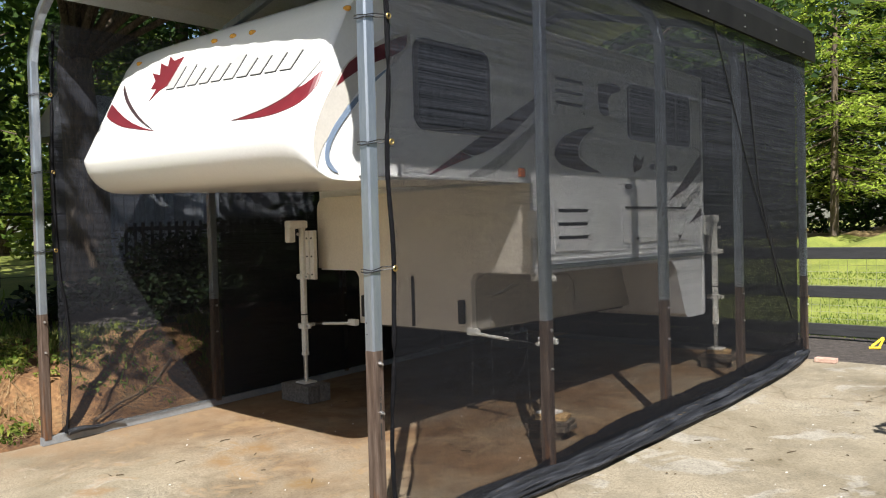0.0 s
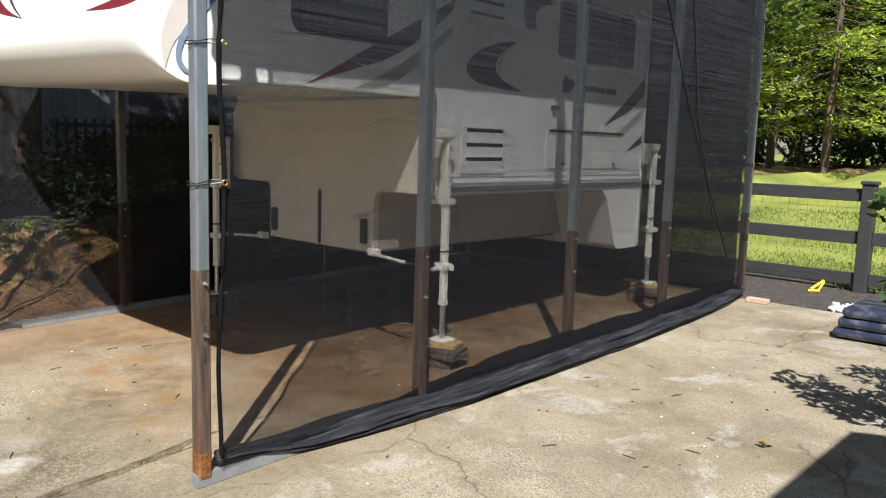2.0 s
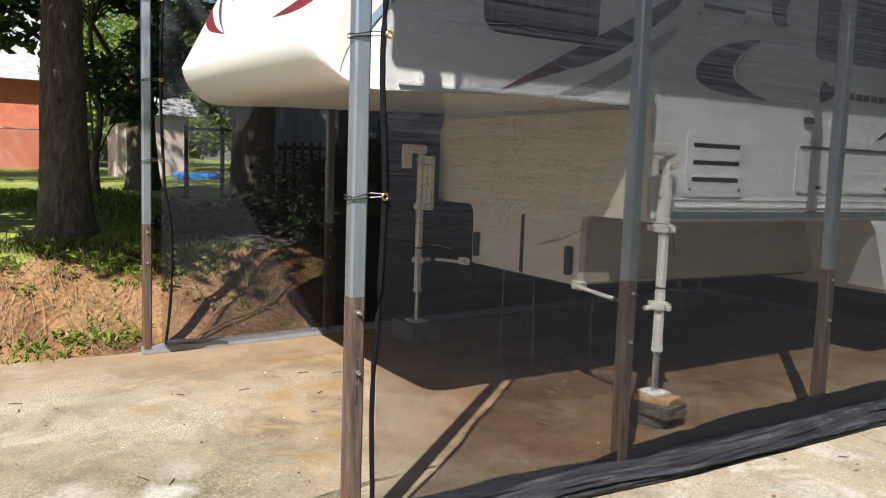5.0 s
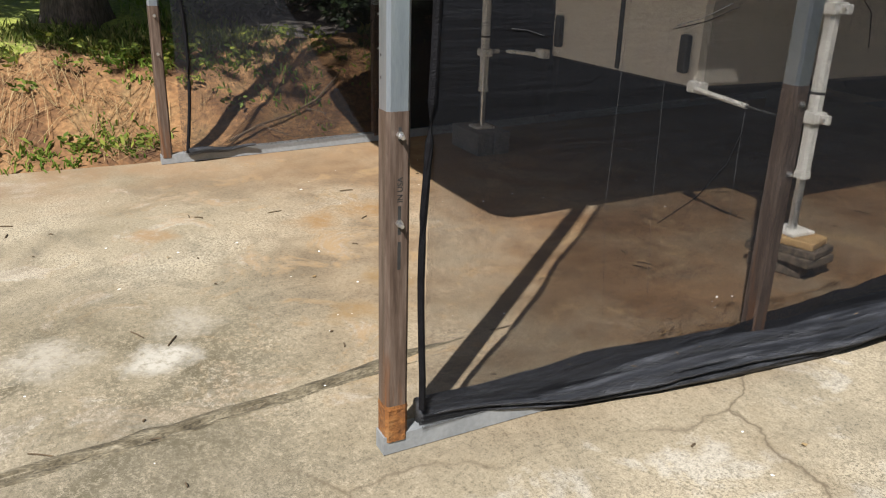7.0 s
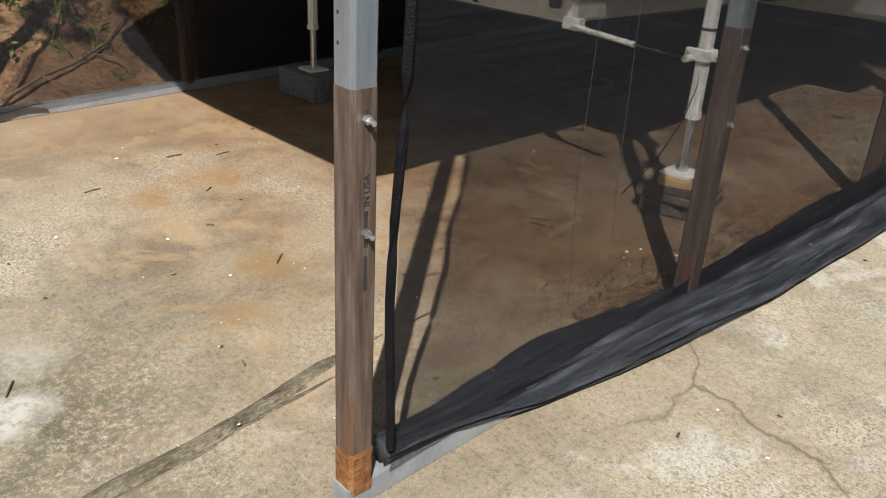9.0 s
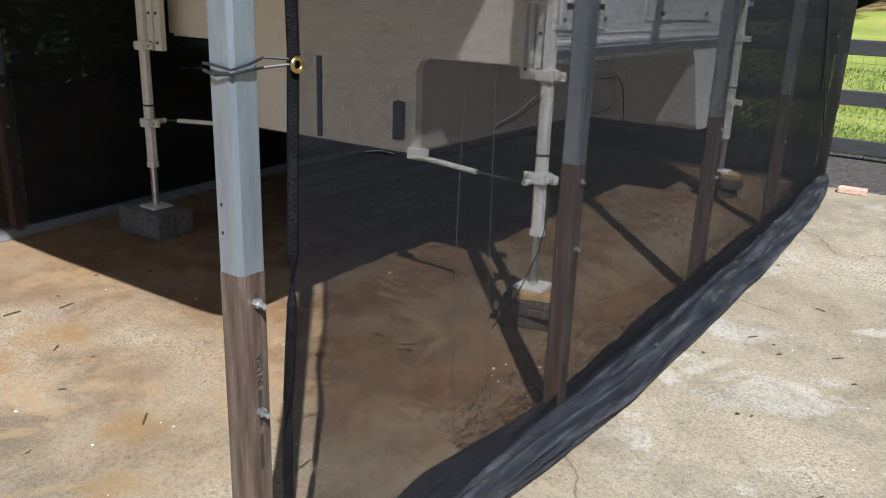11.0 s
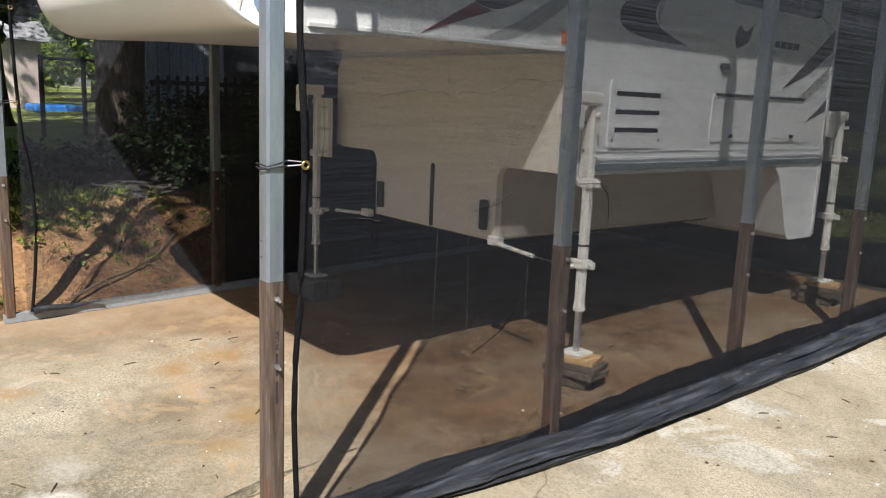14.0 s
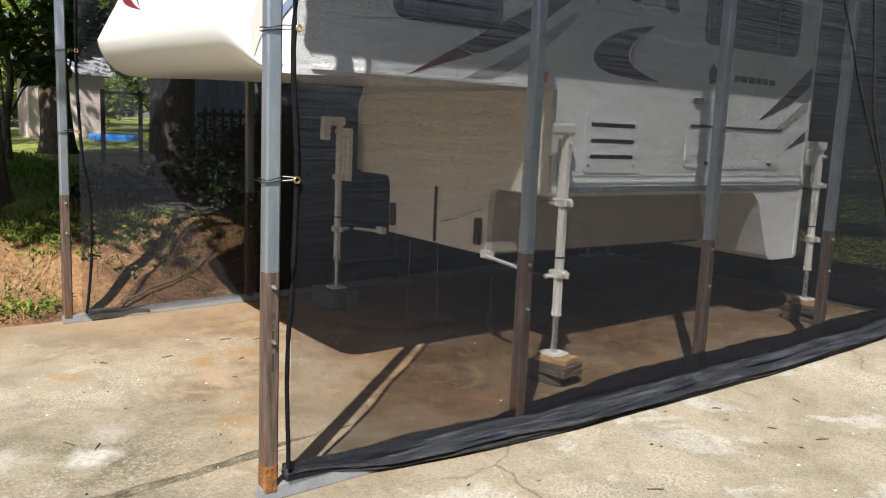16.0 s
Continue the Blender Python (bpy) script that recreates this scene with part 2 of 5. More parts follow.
def concrete_mat():
    """Old drive slab: pale worn patches, dark algae, pitting, hairline cracks, and red clay washed over the carport's floor."""
    m = bpy.data.materials.new("concrete")
    m.use_nodes = True
    N, L = m.node_tree.nodes, m.node_tree.links
    b = N["Principled BSDF"]
    b.inputs["Roughness"].default_value = .92
    b.inputs["Specular IOR Level"].default_value = .25
    tc = N.new("ShaderNodeTexCoord")

    def noise_tex(scale, detail=6, rough=.6, dist=0.0):
        n = N.new("ShaderNodeTexNoise")
        n.inputs["Scale"].default_value, n.inputs["Detail"].default_value = scale, detail
        n.inputs["Roughness"].default_value, n.inputs["Distortion"].default_value = rough, dist
        L.new(tc.outputs["Object"], n.inputs["Vector"])
        return n.outputs["Fac"]

    def ramp(fac, *stops):
        r = N.new("ShaderNodeValToRGB")
        e = r.color_ramp.elements
        while len(e) < len(stops):
            e.new(.5)
        for k, (p, c) in enumerate(stops):
            e[k].position, e[k].color = p, (*c, 1) if len(c) == 3 else c
        L.new(fac, r.inputs[0])
        return r.outputs[0]

    def mixc(fac, a, c, mode='MIX'):
        x = N.new("ShaderNodeMix")
        x.data_type, x.blend_type = 'RGBA', mode
        if isinstance(fac, float):
            x.inputs[0].default_value = fac
        else:
            L.new(fac, x.inputs[0])
        for sock, v in ((6, a), (7, c)):
            if isinstance(v, tuple):
                x.inputs[sock].default_value = (*v, 1)
            else:
                L.new(v, x.inputs[sock])
        return x.outputs[2]

    def g(v):
        return (v, v, v)
    base = ramp(noise_tex(.9, 8, .62, .4), (.30, (.19, .158, .105)), (.44, (.30, .258, .185)), (.57, (.41, .355, .262)), (.72, (.50, .452, .355)))
    worn = ramp(noise_tex(2.6, 9, .62, .5), (.56, g(0)), (.62, g(.6)))
    base = mixc(worn, base, (.49, .465, .41))
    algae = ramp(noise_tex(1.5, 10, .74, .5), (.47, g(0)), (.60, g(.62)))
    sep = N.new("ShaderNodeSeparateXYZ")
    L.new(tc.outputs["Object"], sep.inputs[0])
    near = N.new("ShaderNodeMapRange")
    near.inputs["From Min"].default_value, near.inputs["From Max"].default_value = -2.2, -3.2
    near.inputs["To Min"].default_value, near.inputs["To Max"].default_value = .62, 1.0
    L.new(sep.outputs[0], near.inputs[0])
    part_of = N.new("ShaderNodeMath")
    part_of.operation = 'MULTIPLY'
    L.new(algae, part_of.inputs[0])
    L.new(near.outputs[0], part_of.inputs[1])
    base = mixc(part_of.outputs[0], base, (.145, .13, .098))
    speck = ramp(noise_tex(60, 9, .8), (.36, g(.52)), (.47, g(.96)), (.64, g(1.18)))
    base = mixc(1.0, base, speck, 'MULTIPLY')
    grit = ramp(noise_tex(190, 5, .7), (.36, g(.58)), (.46, g(.97)), (.62, g(1.12)))
    base = mixc(1.0, base, grit, 'MULTIPLY')
    # clay washed over the floor of the carport, thinning towards the open drive
    sx = N.new("ShaderNodeSeparateXYZ")
    L.new(tc.outputs["Object"], sx.inputs[0])

    def span(out, a, c):
        r = N.new("ShaderNodeMapRange")
        r.inputs["From Min"].default_value, r.inputs["From Max"].default_value = a, c
        L.new(out, r.inputs[0])
        return r.outputs[0]

    def times(a, c):
        r = N.new("ShaderNodeMath")
        r.operation = 'MULTIPLY'
        for k, v in enumerate((a, c)):
            if isinstance(v, float):
                r.inputs[k].default_value = v
            else:
                L.new(v, r.inputs[k])
        return r.outputs[0]
    area = times(span(sx.outputs[1], 2.6, 4.2), span(sx.outputs[0], -2.55, -2.95))
    patch = ramp(noise_tex(1.5, 8, .65, .5), (.36, g(.55)), (.58, g(1)))
    base = mixc(times(times(area, patch), .92), base, ramp(noise_tex(5, 6), (.35, (.160, .085, .038)), (.65, (.275, .162, .080))))
    spill = times(times(span(sx.outputs[1], 1.4, 3.2), span(sx.outputs[0], -2.9, -3.3)), ramp(noise_tex(2.6, 9, .72, .6), (.53, g(0)), (.61, g(.85))))
    base = mixc(spill, base, (.33, .225, .12))
    # olive grime beside the long joint, with pale scoured patches, and drifts of clay
    grime = times(times(span(sx.outputs[0], -4.7, -3.6), span(sx.outputs[1], 3.1, 2.3)), ramp(noise_tex(38, 10, .86, .2), (.44, g(0)), (.51, g(.95))))
    base = mixc(times(grime, ramp(noise_tex(1.7, 5, .6, .4), (.38, g(.15)), (.58, g(1)))), base, (.095, .083, .052))
    pits = times(ramp(noise_tex(90, 8, .8), (.43, g(.85)), (.49, g(0))), ramp(noise_tex(.9, 6, .65, .4), (.44, g(0)), (.60, g(1))))
    base = mixc(pits, base, (.12, .105, .075))
    wv = N.new("ShaderNodeTexNoise")
    wv.inputs["Scale"].default_value, wv.inputs["Detail"].default_value = 7, 8
    L.new(tc.outputs["Object"], wv.inputs["Vector"])
    ad = N.new("ShaderNodeVectorMath")
    ad.operation = 'MULTIPLY_ADD'
    ad.inputs[1].default_value = (.26, .26, 0)
    L.new(wv.outputs["Color"], ad.inputs[0])
    L.new(tc.outputs["Object"], ad.inputs[2])
    crumbs = ramp(noise_tex(26, 8, .75), (.38, g(.35)), (.52, g(1)))
    for px, py, rad, amount, tone in ((-3.65, 2.28, .12, .85, (.50, .48, .43)), (-3.92, 2.40, .13, .5, (.47, .44, .38)), (-3.80, 1.90, .15, .6, (.48, .45, .39)), (-3.3, 1.2, .16, .5, (.47, .44, .38)),
                                      (-4.90, 3.25, .13, .9, (.27, .165, .075)), (-4.93, 3.60, .17, .9, (.27, .165, .075)), (-4.0, 3.31, .13, .9, (.25, .16, .07)), (-5.0, 2.42, .11, .7, (.28, .175, .085)), (-3.72, 3.05, .09, .7, (.25, .16, .07))):
        ds = N.new("ShaderNodeVectorMath")
        ds.operation = 'DISTANCE'
        ds.inputs[1].default_value = (px + .13, py + .13, .01)
        L.new(ad.outputs[0], ds.inputs[0])
        base = mixc(times(times(ramp(ds.outputs["Value"], (rad * .45, g(1)), (rad * 1.3, g(0))), crumbs), amount), base, tone)
    edge = times(span(sx.outputs[0], -5.3, -6.3), ramp(noise_tex(2.4, 8, .65), (.35, g(.2)), (.6, g(1))))
    base = mixc(times(edge, .8), base, (.27, .175, .10))
    # hairline cracks
    wob = N.new("ShaderNodeTexNoise")
    wob.inputs["Scale"].default_value, wob.inputs["Detail"].default_value = 2.2, 5
    L.new(tc.outputs["Object"], wob.inputs["Vector"])
    add = N.new("ShaderNodeVectorMath")
    add.operation = 'MULTIPLY_ADD'
    add.inputs[1].default_value = (.55, .55, 0)
    L.new(wob.outputs["Color"], add.inputs[0])
    L.new(tc.outputs["Object"], add.inputs[2])
    vo = N.new("ShaderNodeTexVoronoi")
    vo.feature = 'DISTANCE_TO_EDGE'
    vo.inputs["Scale"].default_value = .62
    L.new(add.outputs[0], vo.inputs["Vector"])
    crack = ramp(vo.outputs["Distance"], (.0, g(.95)), (.0058, g(0)))
    fringe = ramp(vo.outputs["Distance"], (.0, g(.55)), (.075, g(0)))
    gate = ramp(noise_tex(.8, 3), (.42, g(0)), (.50, g(.9)))
    right = span(sx.outputs[0], -2.9, -2.6)
    base = mixc(times(times(times(fringe, gate), right), ramp(noise_tex(6, 7, .7, .4), (.38, g(0)), (.60, g(1)))), base, (.21, .165, .105))
    base = mixc(times(times(crack, gate), right), base, (.12, .095, .065))
    base = mixc(1.0, base, (.77, .77, .77), 'MULTIPLY')
    L.new(base, b.inputs["Base Color"])
    bu = N.new("ShaderNodeBump")
    bu.inputs["Strength"].default_value, bu.inputs["Distance"].default_value = .15, .004
    L.new(noise_tex(120, 5, .7), bu.inputs["Height"])
    L.new(bu.outputs[0], b.inputs["Normal"])
    return m


M_CONCRETE = concrete_mat()
M_DIRT = mat("red_clay", [(0.0628, 0.0296, 0.0126), (0.1257, 0.0621, 0.0252), (0.1922, 0.1035, 0.0444), (0.1774, 0.1146, 0.0532)], rough=.95, scale=2.2, detail=9, bump=.9, bump_scale=26, fine=.4)
M_JOINT = mat("joint_grit", [(.035, .028, .017), (.085, .070, .044), (.15, .128, .088), (.25, .22, .16)], rough=.95, scale=17, detail=10, bump=.6, bump_scale=130, fine=.45, stretch=(1.6, .5, 1))
M_GRASS_GROUND = mat("lawn_soil", [(0.1066, 0.1312, 0.0246), (0.1886, 0.2214, 0.0369), (0.2788, 0.2788, 0.0615)], rough=.9, scale=.6, detail=8, bump=.6, bump_scale=30, fine=.4)
M_NEEDLES = mat("pine_straw", [(0.0984, 0.0656, 0.0287), (0.1722, 0.1148, 0.0492), (0.2296, 0.1722, 0.0738)], rough=.95, scale=1.4, detail=8, bump=.6, bump_scale=30, fine=.4)
M_MULCH = mat("mulch", [(0.024, 0.0208, 0.0192), (0.048, 0.04, 0.036), (0.08, 0.068, 0.06)], rough=.95, scale=14, bump=.9, bump_scale=40, fine=.5)
M_GALV = mat("galvanised_steel", [(.25, .29, .345), (.30, .34, .395), (.35, .385, .43)], rough=.36, scale=7, metal=.72, bump=.05, fine=.06, stretch=(4, 4, .6))
def sleeve_mat():
    """Brown painted steel: grey scuffs along its length, and rust that climbs from the foot in streaks."""
    m = mat("brown_steel_sleeve", [(.055, .036, .028), (.095, .066, .052), (.150, .115, .095)], rough=.45, scale=9, metal=.25, bump=.1, fine=.15, stretch=(6, 6, .5))
    N, L = m.node_tree.nodes, m.node_tree.links
    b = N["Principled BSDF"]
    old = b.inputs["Base Color"].links[0].from_socket
    tc = N.new("ShaderNodeTexCoord")
    mp = N.new("ShaderNodeMapping")
    mp.inputs["Scale"].default_value = (38, 38, 2.6)
    L.new(tc.outputs["Object"], mp.inputs[0])
    ns = N.new("ShaderNodeTexNoise")
    ns.inputs["Scale"].default_value, ns.inputs["Detail"].default_value = 1.0, 7
    L.new(mp.outputs[0], ns.inputs["Vector"])
    sx = N.new("ShaderNodeSeparateXYZ")
    L.new(tc.outputs["Object"], sx.inputs[0])
    low = N.new("ShaderNodeMapRange")
    low.inputs["From Min"].default_value, low.inputs["From Max"].default_value = .16, .75
    low.inputs["To Min"].default_value, low.inputs["To Max"].default_value = -.01, -.20
    L.new(sx.outputs[2], low.inputs[0])
    add = N.new("ShaderNodeMath")
    L.new(ns.outputs["Fac"], add.inputs[0])
    L.new(low.outputs[0], add.inputs[1])
    r = N.new("ShaderNodeValToRGB")
    r.color_ramp.elements[0].position, r.color_ramp.elements[1].position = .50, .66
    L.new(add.outputs[0], r.inputs[0])
    x = N.new("ShaderNodeMix")
    x.data_type = 'RGBA'
    L.new(r.outputs[0], x.inputs[0])
    L.new(old, x.inputs[6])
    x.inputs[7].default_value = (.15, .066, .028, 1)
    L.new(x.outputs[2], b.inputs["Base Color"])
    return m


M_SLEEVE = sleeve_mat()
M_RUST = mat("rust", [(0.102, 0.0374, 0.0095), (0.1768, 0.068, 0.015), (0.2108, 0.102, 0.034)], rough=.85, scale=22, bump=.4, fine=.35)
M_RAIL = mat("dull_galvanised_rail", [(0.2125, 0.2295, 0.2465), (0.2805, 0.2975, 0.3145)], rough=.5, scale=9, metal=.3, bump=.08, fine=.1)
M_BOLT = mat("zinc_bolt", [(.5, .5, .5), (.65, .65, .65)], rough=.3, metal=.9, scale=30)
M_ROOF = mat("roof_sheet_pale", [(.50, .52, .52), (.58, .60, .60)], rough=.5, scale=3, metal=.2, fine=.06)
M_TRIM = mat("roof_sheet_charcoal", [(.009, .009, .010), (.015, .015, .016)], rough=.6, scale=4, fine=.08, spec=.12)
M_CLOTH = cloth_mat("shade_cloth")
# the far cloth's threads are lighter, to strengthen their sunlit veil
M_CLOTH_L = cloth_mat("shade_cloth_far", open_y=.72, open_z=.93, tone=1.6, narrowing=.08)
M_CLOTH_D = cloth_mat("shade_cloth_dense", open_y=.42, open_z=.80, narrowing=.05)
M_HEM = mat("black_hem_tape", [(.004, .004, .005), (.010, .010, .012)], rough=.6, scale=30, bump=.4, bump_scale=220, fine=.3, spec=.08)
# pale lengthwise streaks in the colour stand for sheen along the folds
M_ROLL = mat("bundled_shade_cloth", [(.006, .0068, .009), (.020, .022, .028), (.060, .064, .076)], rough=.48, scale=10, detail=7, bump=.8, bump_scale=120, fine=.45, stretch=(2.4, .3, 2.4), spec=.4)
M_BRASS = mat("brass", [(.55, .38, .12), (.75, .55, .22)], rough=.3, metal=1.0, scale=40)
M_WIRE = mat("black_tie", [(.012, .012, .014), (.02, .02, .024)], rough=.4, scale=30)
M_WHITE = mat("white_gelcoat", [(.88, .88, .88), (.91, .91, .90)], rough=.25, scale=1.2, fine=.02, coat=.4, bump=.01)
M_SIDE = mat("white_filon_side", [(0.7505, 0.76, 0.7695), (0.8075, 0.8075, 0.8075)], rough=.38, scale=2.2, fine=.04, bump=.03, bump_scale=14)
M_BEIGE = mat("beige_front_wall", [(0.6992, 0.644, 0.5612), (0.7544, 0.6992, 0.6164)], rough=.5, scale=1.6, fine=.06, bump=.04)
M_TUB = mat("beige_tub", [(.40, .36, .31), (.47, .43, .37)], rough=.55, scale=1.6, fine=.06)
M_UNDER = mat("dark_underside", [(.03, .03, .03), (.06, .058, .055)], rough=.8, scale=6)
M_CREAM = mat("cream_jack_paint", [(0.6808, 0.6624, 0.6164), (0.7728, 0.7544, 0.7084)], rough=.4, scale=12, fine=.08)
M_CHROME = mat("jack_inner_tube", [(.5, .5, .5), (.62, .62, .62)], rough=.3, metal=.8, scale=20)
M_BLACKGLASS = mat("tinted_window", [(.010, .011, .013), (.018, .019, .022)], rough=.08, scale=2, fine=.0, spec=.6)
M_BLACK = mat("black_plastic", [(.014, .014, .015), (.03, .03, .03)], rough=.5, scale=20)
M_MAROON = mat("maroon_decal", [(.115, .013, .020), (.165, .020, .028)], rough=.35, scale=6, fine=.05)
M_DARKDECAL = mat("charcoal_decal", [(.035, .022, .025), (.06, .035, .04)], rough=.35, scale=6, fine=.05)
M_GREYDECAL = mat("silver_decal", [(.38, .38, .38), (.46, .46, .45)], rough=.35, scale=6, fine=.05)
M_TANDECAL = mat("pale_taupe_decal", [(.58, .55, .50), (.64, .61, .56)], rough=.35, scale=6, fine=.04)
M_BLUEDECAL = mat("slate_blue_decal", [(.16, .22, .33), (.24, .31, .42)], rough=.35, scale=6, fine=.04)
M_AMBER = mat("amber_lens", [(.75, .33, .03), (.85, .42, .05)], rough=.2, scale=20, coat=.5)
M_ORANGE = mat("orange_reflector", [(.75, .16, .03), (.85, .22, .05)], rough=.25, scale=20, coat=.5)
M_TIMBER = mat("weathered_block", [(.30, .18, .08), (.42, .27, .12), (.52, .36, .18)], rough=.85, scale=5, bump=.5, stretch=(8, 1, 8), rand=.2)
M_TIMBER_OLD = mat("grey_brown_timber", [(.055, .042, .032), (.10, .077, .056), (.16, .125, .09)], rough=.9, scale=5, bump=.5, stretch=(8, 1, 8), rand=.25)
M_BLOCK = mat("concrete_block", [(.11, .104, .094), (.17, .16, .148)], rough=.95, scale=12, bump=.6, fine=.3)
M_FENCE = mat("black_fence_paint", [(.026, .027, .029), (.045, .046, .049)], rough=.5, scale=5, bump=.2, fine=.2, stretch=(1, 8, 8))
M_WOOD_DARK = mat("dark_picket", [(.010, .010, .012), (.022, .022, .026)], rough=.8, scale=5, stretch=(6, 6, 1))
M_BARK = mat("bark", [(.05, .036, .026), (.10, .075, .055), (.16, .12, .09)], rough=.95, scale=6, bump=1, bump_scale=18, stretch=(4, 4, .8), fine=.4)
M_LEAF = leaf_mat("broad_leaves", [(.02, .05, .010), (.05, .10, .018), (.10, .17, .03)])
# a lighter copy of the broad leaves, with sunlight put into the colour
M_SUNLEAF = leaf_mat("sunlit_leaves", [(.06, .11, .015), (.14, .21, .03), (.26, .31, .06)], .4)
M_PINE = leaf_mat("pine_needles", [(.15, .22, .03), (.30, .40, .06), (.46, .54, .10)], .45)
# a darker copy, with the deep wood's shade put into the colour
M_DARKLEAF = leaf_mat("shaded_wood_leaves", [(.018, .040, .011), (.042, .084, .02), (.085, .13, .03)], .3)
# near-black leaf colour: the trees' shade on these bushes is put into it
M_BUSH_SHADED = leaf_mat("shaded_bush_leaves", [(0.0045, 0.0101, 0.0034), (0.009, 0.019, 0.0056), (0.0179, 0.0308, 0.0084)], .15)
M_BLADE = leaf_mat("grass_blades", [(0.0656, 0.123, 0.0164), (0.1394, 0.2132, 0.0287), (0.246, 0.2788, 0.0656)], .35)
# a darker copy of the grass blades, with the bank top's shade in it
M_SHADEGRASS = leaf_mat("shaded_bank_blades", [(.05, .075, .018), (.11, .14, .03), (.22, .20, .08)], .25)
M_STRAW = leaf_mat("dry_straw", [(0.164, 0.1066, 0.0492), (0.3116, 0.2296, 0.123), (0.123, 0.0738, 0.0369)], .1)
M_DEADWOOD = mat("dead_wood", [(.11, .072, .044), (.19, .135, .088)], rough=.9, scale=20, bump=.3, stretch=(4, 4, 1))
M_BRICKRED = mat("red_brick", [(.40, .115, .065), (.52, .165, .10)], rough=.9, scale=4, fine=.2)
M_STONE = mat("white_stone", [(0.558, 0.549, 0.522), (0.684, 0.675, 0.648)], rough=.8, scale=9, bump=.3, rand=.12)
M_YELLOW = mat("yellow_plastic", [(.75, .52, .02), (.82, .60, .05)], rough=.4, scale=9)
M_BLUE = mat("blue_tarp", [(.02, .16, .55), (.04, .24, .70)], rough=.5, scale=9)
M_PINKSHED = mat("pale_pink_siding", [(.52, .42, .38), (.60, .50, .46)], rough=.8, scale=4)
M_SHEDROOF = mat("grey_shed_roof", [(.24, .24, .25), (.34, .34, .35)], rough=.7, scale=4)
M_SIDING = mat("house_siding", [(.50, .48, .44), (.56, .54, .50)], rough=.7, scale=3)
M_CHAINLINK = mat("galvanised_mesh", [(.30, .31, .32), (.40, .41, .42)], rough=.5, metal=.5, scale=20)


# ---- ground ----
def slab_z(x, y):
    return .03 * max(0.0, min(y, 9) - 2.5)


def ground_z(x, y):
    z = slab_z(x, min(y, 9))
    z += .095 * max(0, y - 13) * (1 - .35 * smooth01(30, 60, y)) * smooth01(-9, -5, x) if y > 13 else 0
    left = .62 * smooth01(-6.5, -7.75, x) + .30 * smooth01(-7.4, -10.5, x) + .3 * smooth01(-12, -40, x)
    z += left
    return z


def terrain():
    xs = sorted(set([-400, -200, -120, -80, -60, -45] + [-40 + 1.5 * i for i in range(20)] + [-10 + .16 * i for i in range(32)] + [-5 + .6 * i for i in range(30)] + [15 + 4 * i for i in range(10)] + [80, 140, 250, 400]))
    ys = sorted(set([-400, -200, -100, -50, -25, -14] + [-8 + .8 * i for i in range(10)] + [0 + .2 * i for i in range(60)] + [12.5 + 1.2 * i for i in range(45)] + [75, 100, 150, 250, 400]))
    bm = bmesh.new()
    grid = []
    for y in ys:
        row = []
        for x in xs:
            on_slab = -6.56 < x < 6.2 and -12 < y < 8.75
            bank = smooth01(-6.55, -7.1, x) * (1 - smooth01(-9, -11, x))
            z = ground_z(x, y) + bank * (.10 * noise.noise((x * 1.7, y * 1.7, 0)) + .035 * noise.noise((x * 6, y * 6, 3)))
            z += .03 * noise.noise((x * .5, y * .5, 7))* (0 if on_slab else 1)
            if on_slab:
                z -= .06
            row.append(bm.verts.new((x, y, z)))
        grid.append(row)
    for j in range(len(ys) - 1):
        for i in range(len(xs) - 1):
            f = bm.faces.new((grid[j][i], grid[j][i + 1], grid[j + 1][i + 1], grid[j + 1][i]))
            f.smooth = True
            cx, cy = (xs[i] + xs[i + 1]) / 2, (ys[j] + ys[j + 1]) / 2
            edge = -7.75 + .45 * noise.noise((cy * .9, 2, 0))
            f.material_index = 1 if (edge < cx < -5.9 and cy < 12) else 3 if (cy > 26.5 + 1.2 * noise.noise((cx * .4, 0, 5)) and cx > -14) else (2 if (-10.5 < cx <= edge and 3.35 < cy < 10.4) or (cx >= -5.9 and 8.6 < cy < 10.35) else 0)
    return tagged(part("ground", bm, [M_GRASS_GROUND, M_DIRT, M_MULCH, M_NEEDLES]), "sunlit lawn, bare red clay bank and dark mulch bed", "ground", kind="structure")


ground = terrain()
driveway = tagged(new("driveway"), "weathered pale concrete driveway with cracks and clay stains", "driveway", kind="structure")


def joint_x(y):
    """The long joint in the drive runs slightly askew."""
    return -3.12 - .14 * (y - 2.0) if y > -3 else -2.42


def slab(left, right, y0, y1, ny=24):
    bm = bmesh.new()
    top, low = [], []
    for j in range(ny + 1):
        y = y0 + (y1 - y0) * j / ny
        edges = (left(y), right(y))
        top.append([bm.verts.new((e, y, slab_z(0, y))) for e in edges])
        low.append([bm.verts.new((e, y, slab_z(0, y) - .1)) for e in edges])
    for j in range(ny):
        bm.faces.new((top[j][0], top[j][1], top[j + 1][1], top[j + 1][0]))
        bm.faces.new((top[j][0], top[j + 1][0], low[j + 1][0], low[j][0]))
        bm.faces.new((top[j][1], low[j][1], low[j + 1][1], top[j + 1][1]))
    bm.faces.new((top[0][0], low[0][0], low[0][1], top[0][1]))
    bm.faces.new((top[-1][0], top[-1][1], low[-1][1], low[-1][0]))
    bmesh.ops.recalc_face_normals(bm, faces=bm.faces)
    return part("slab", bm, M_CONCRETE, driveway)


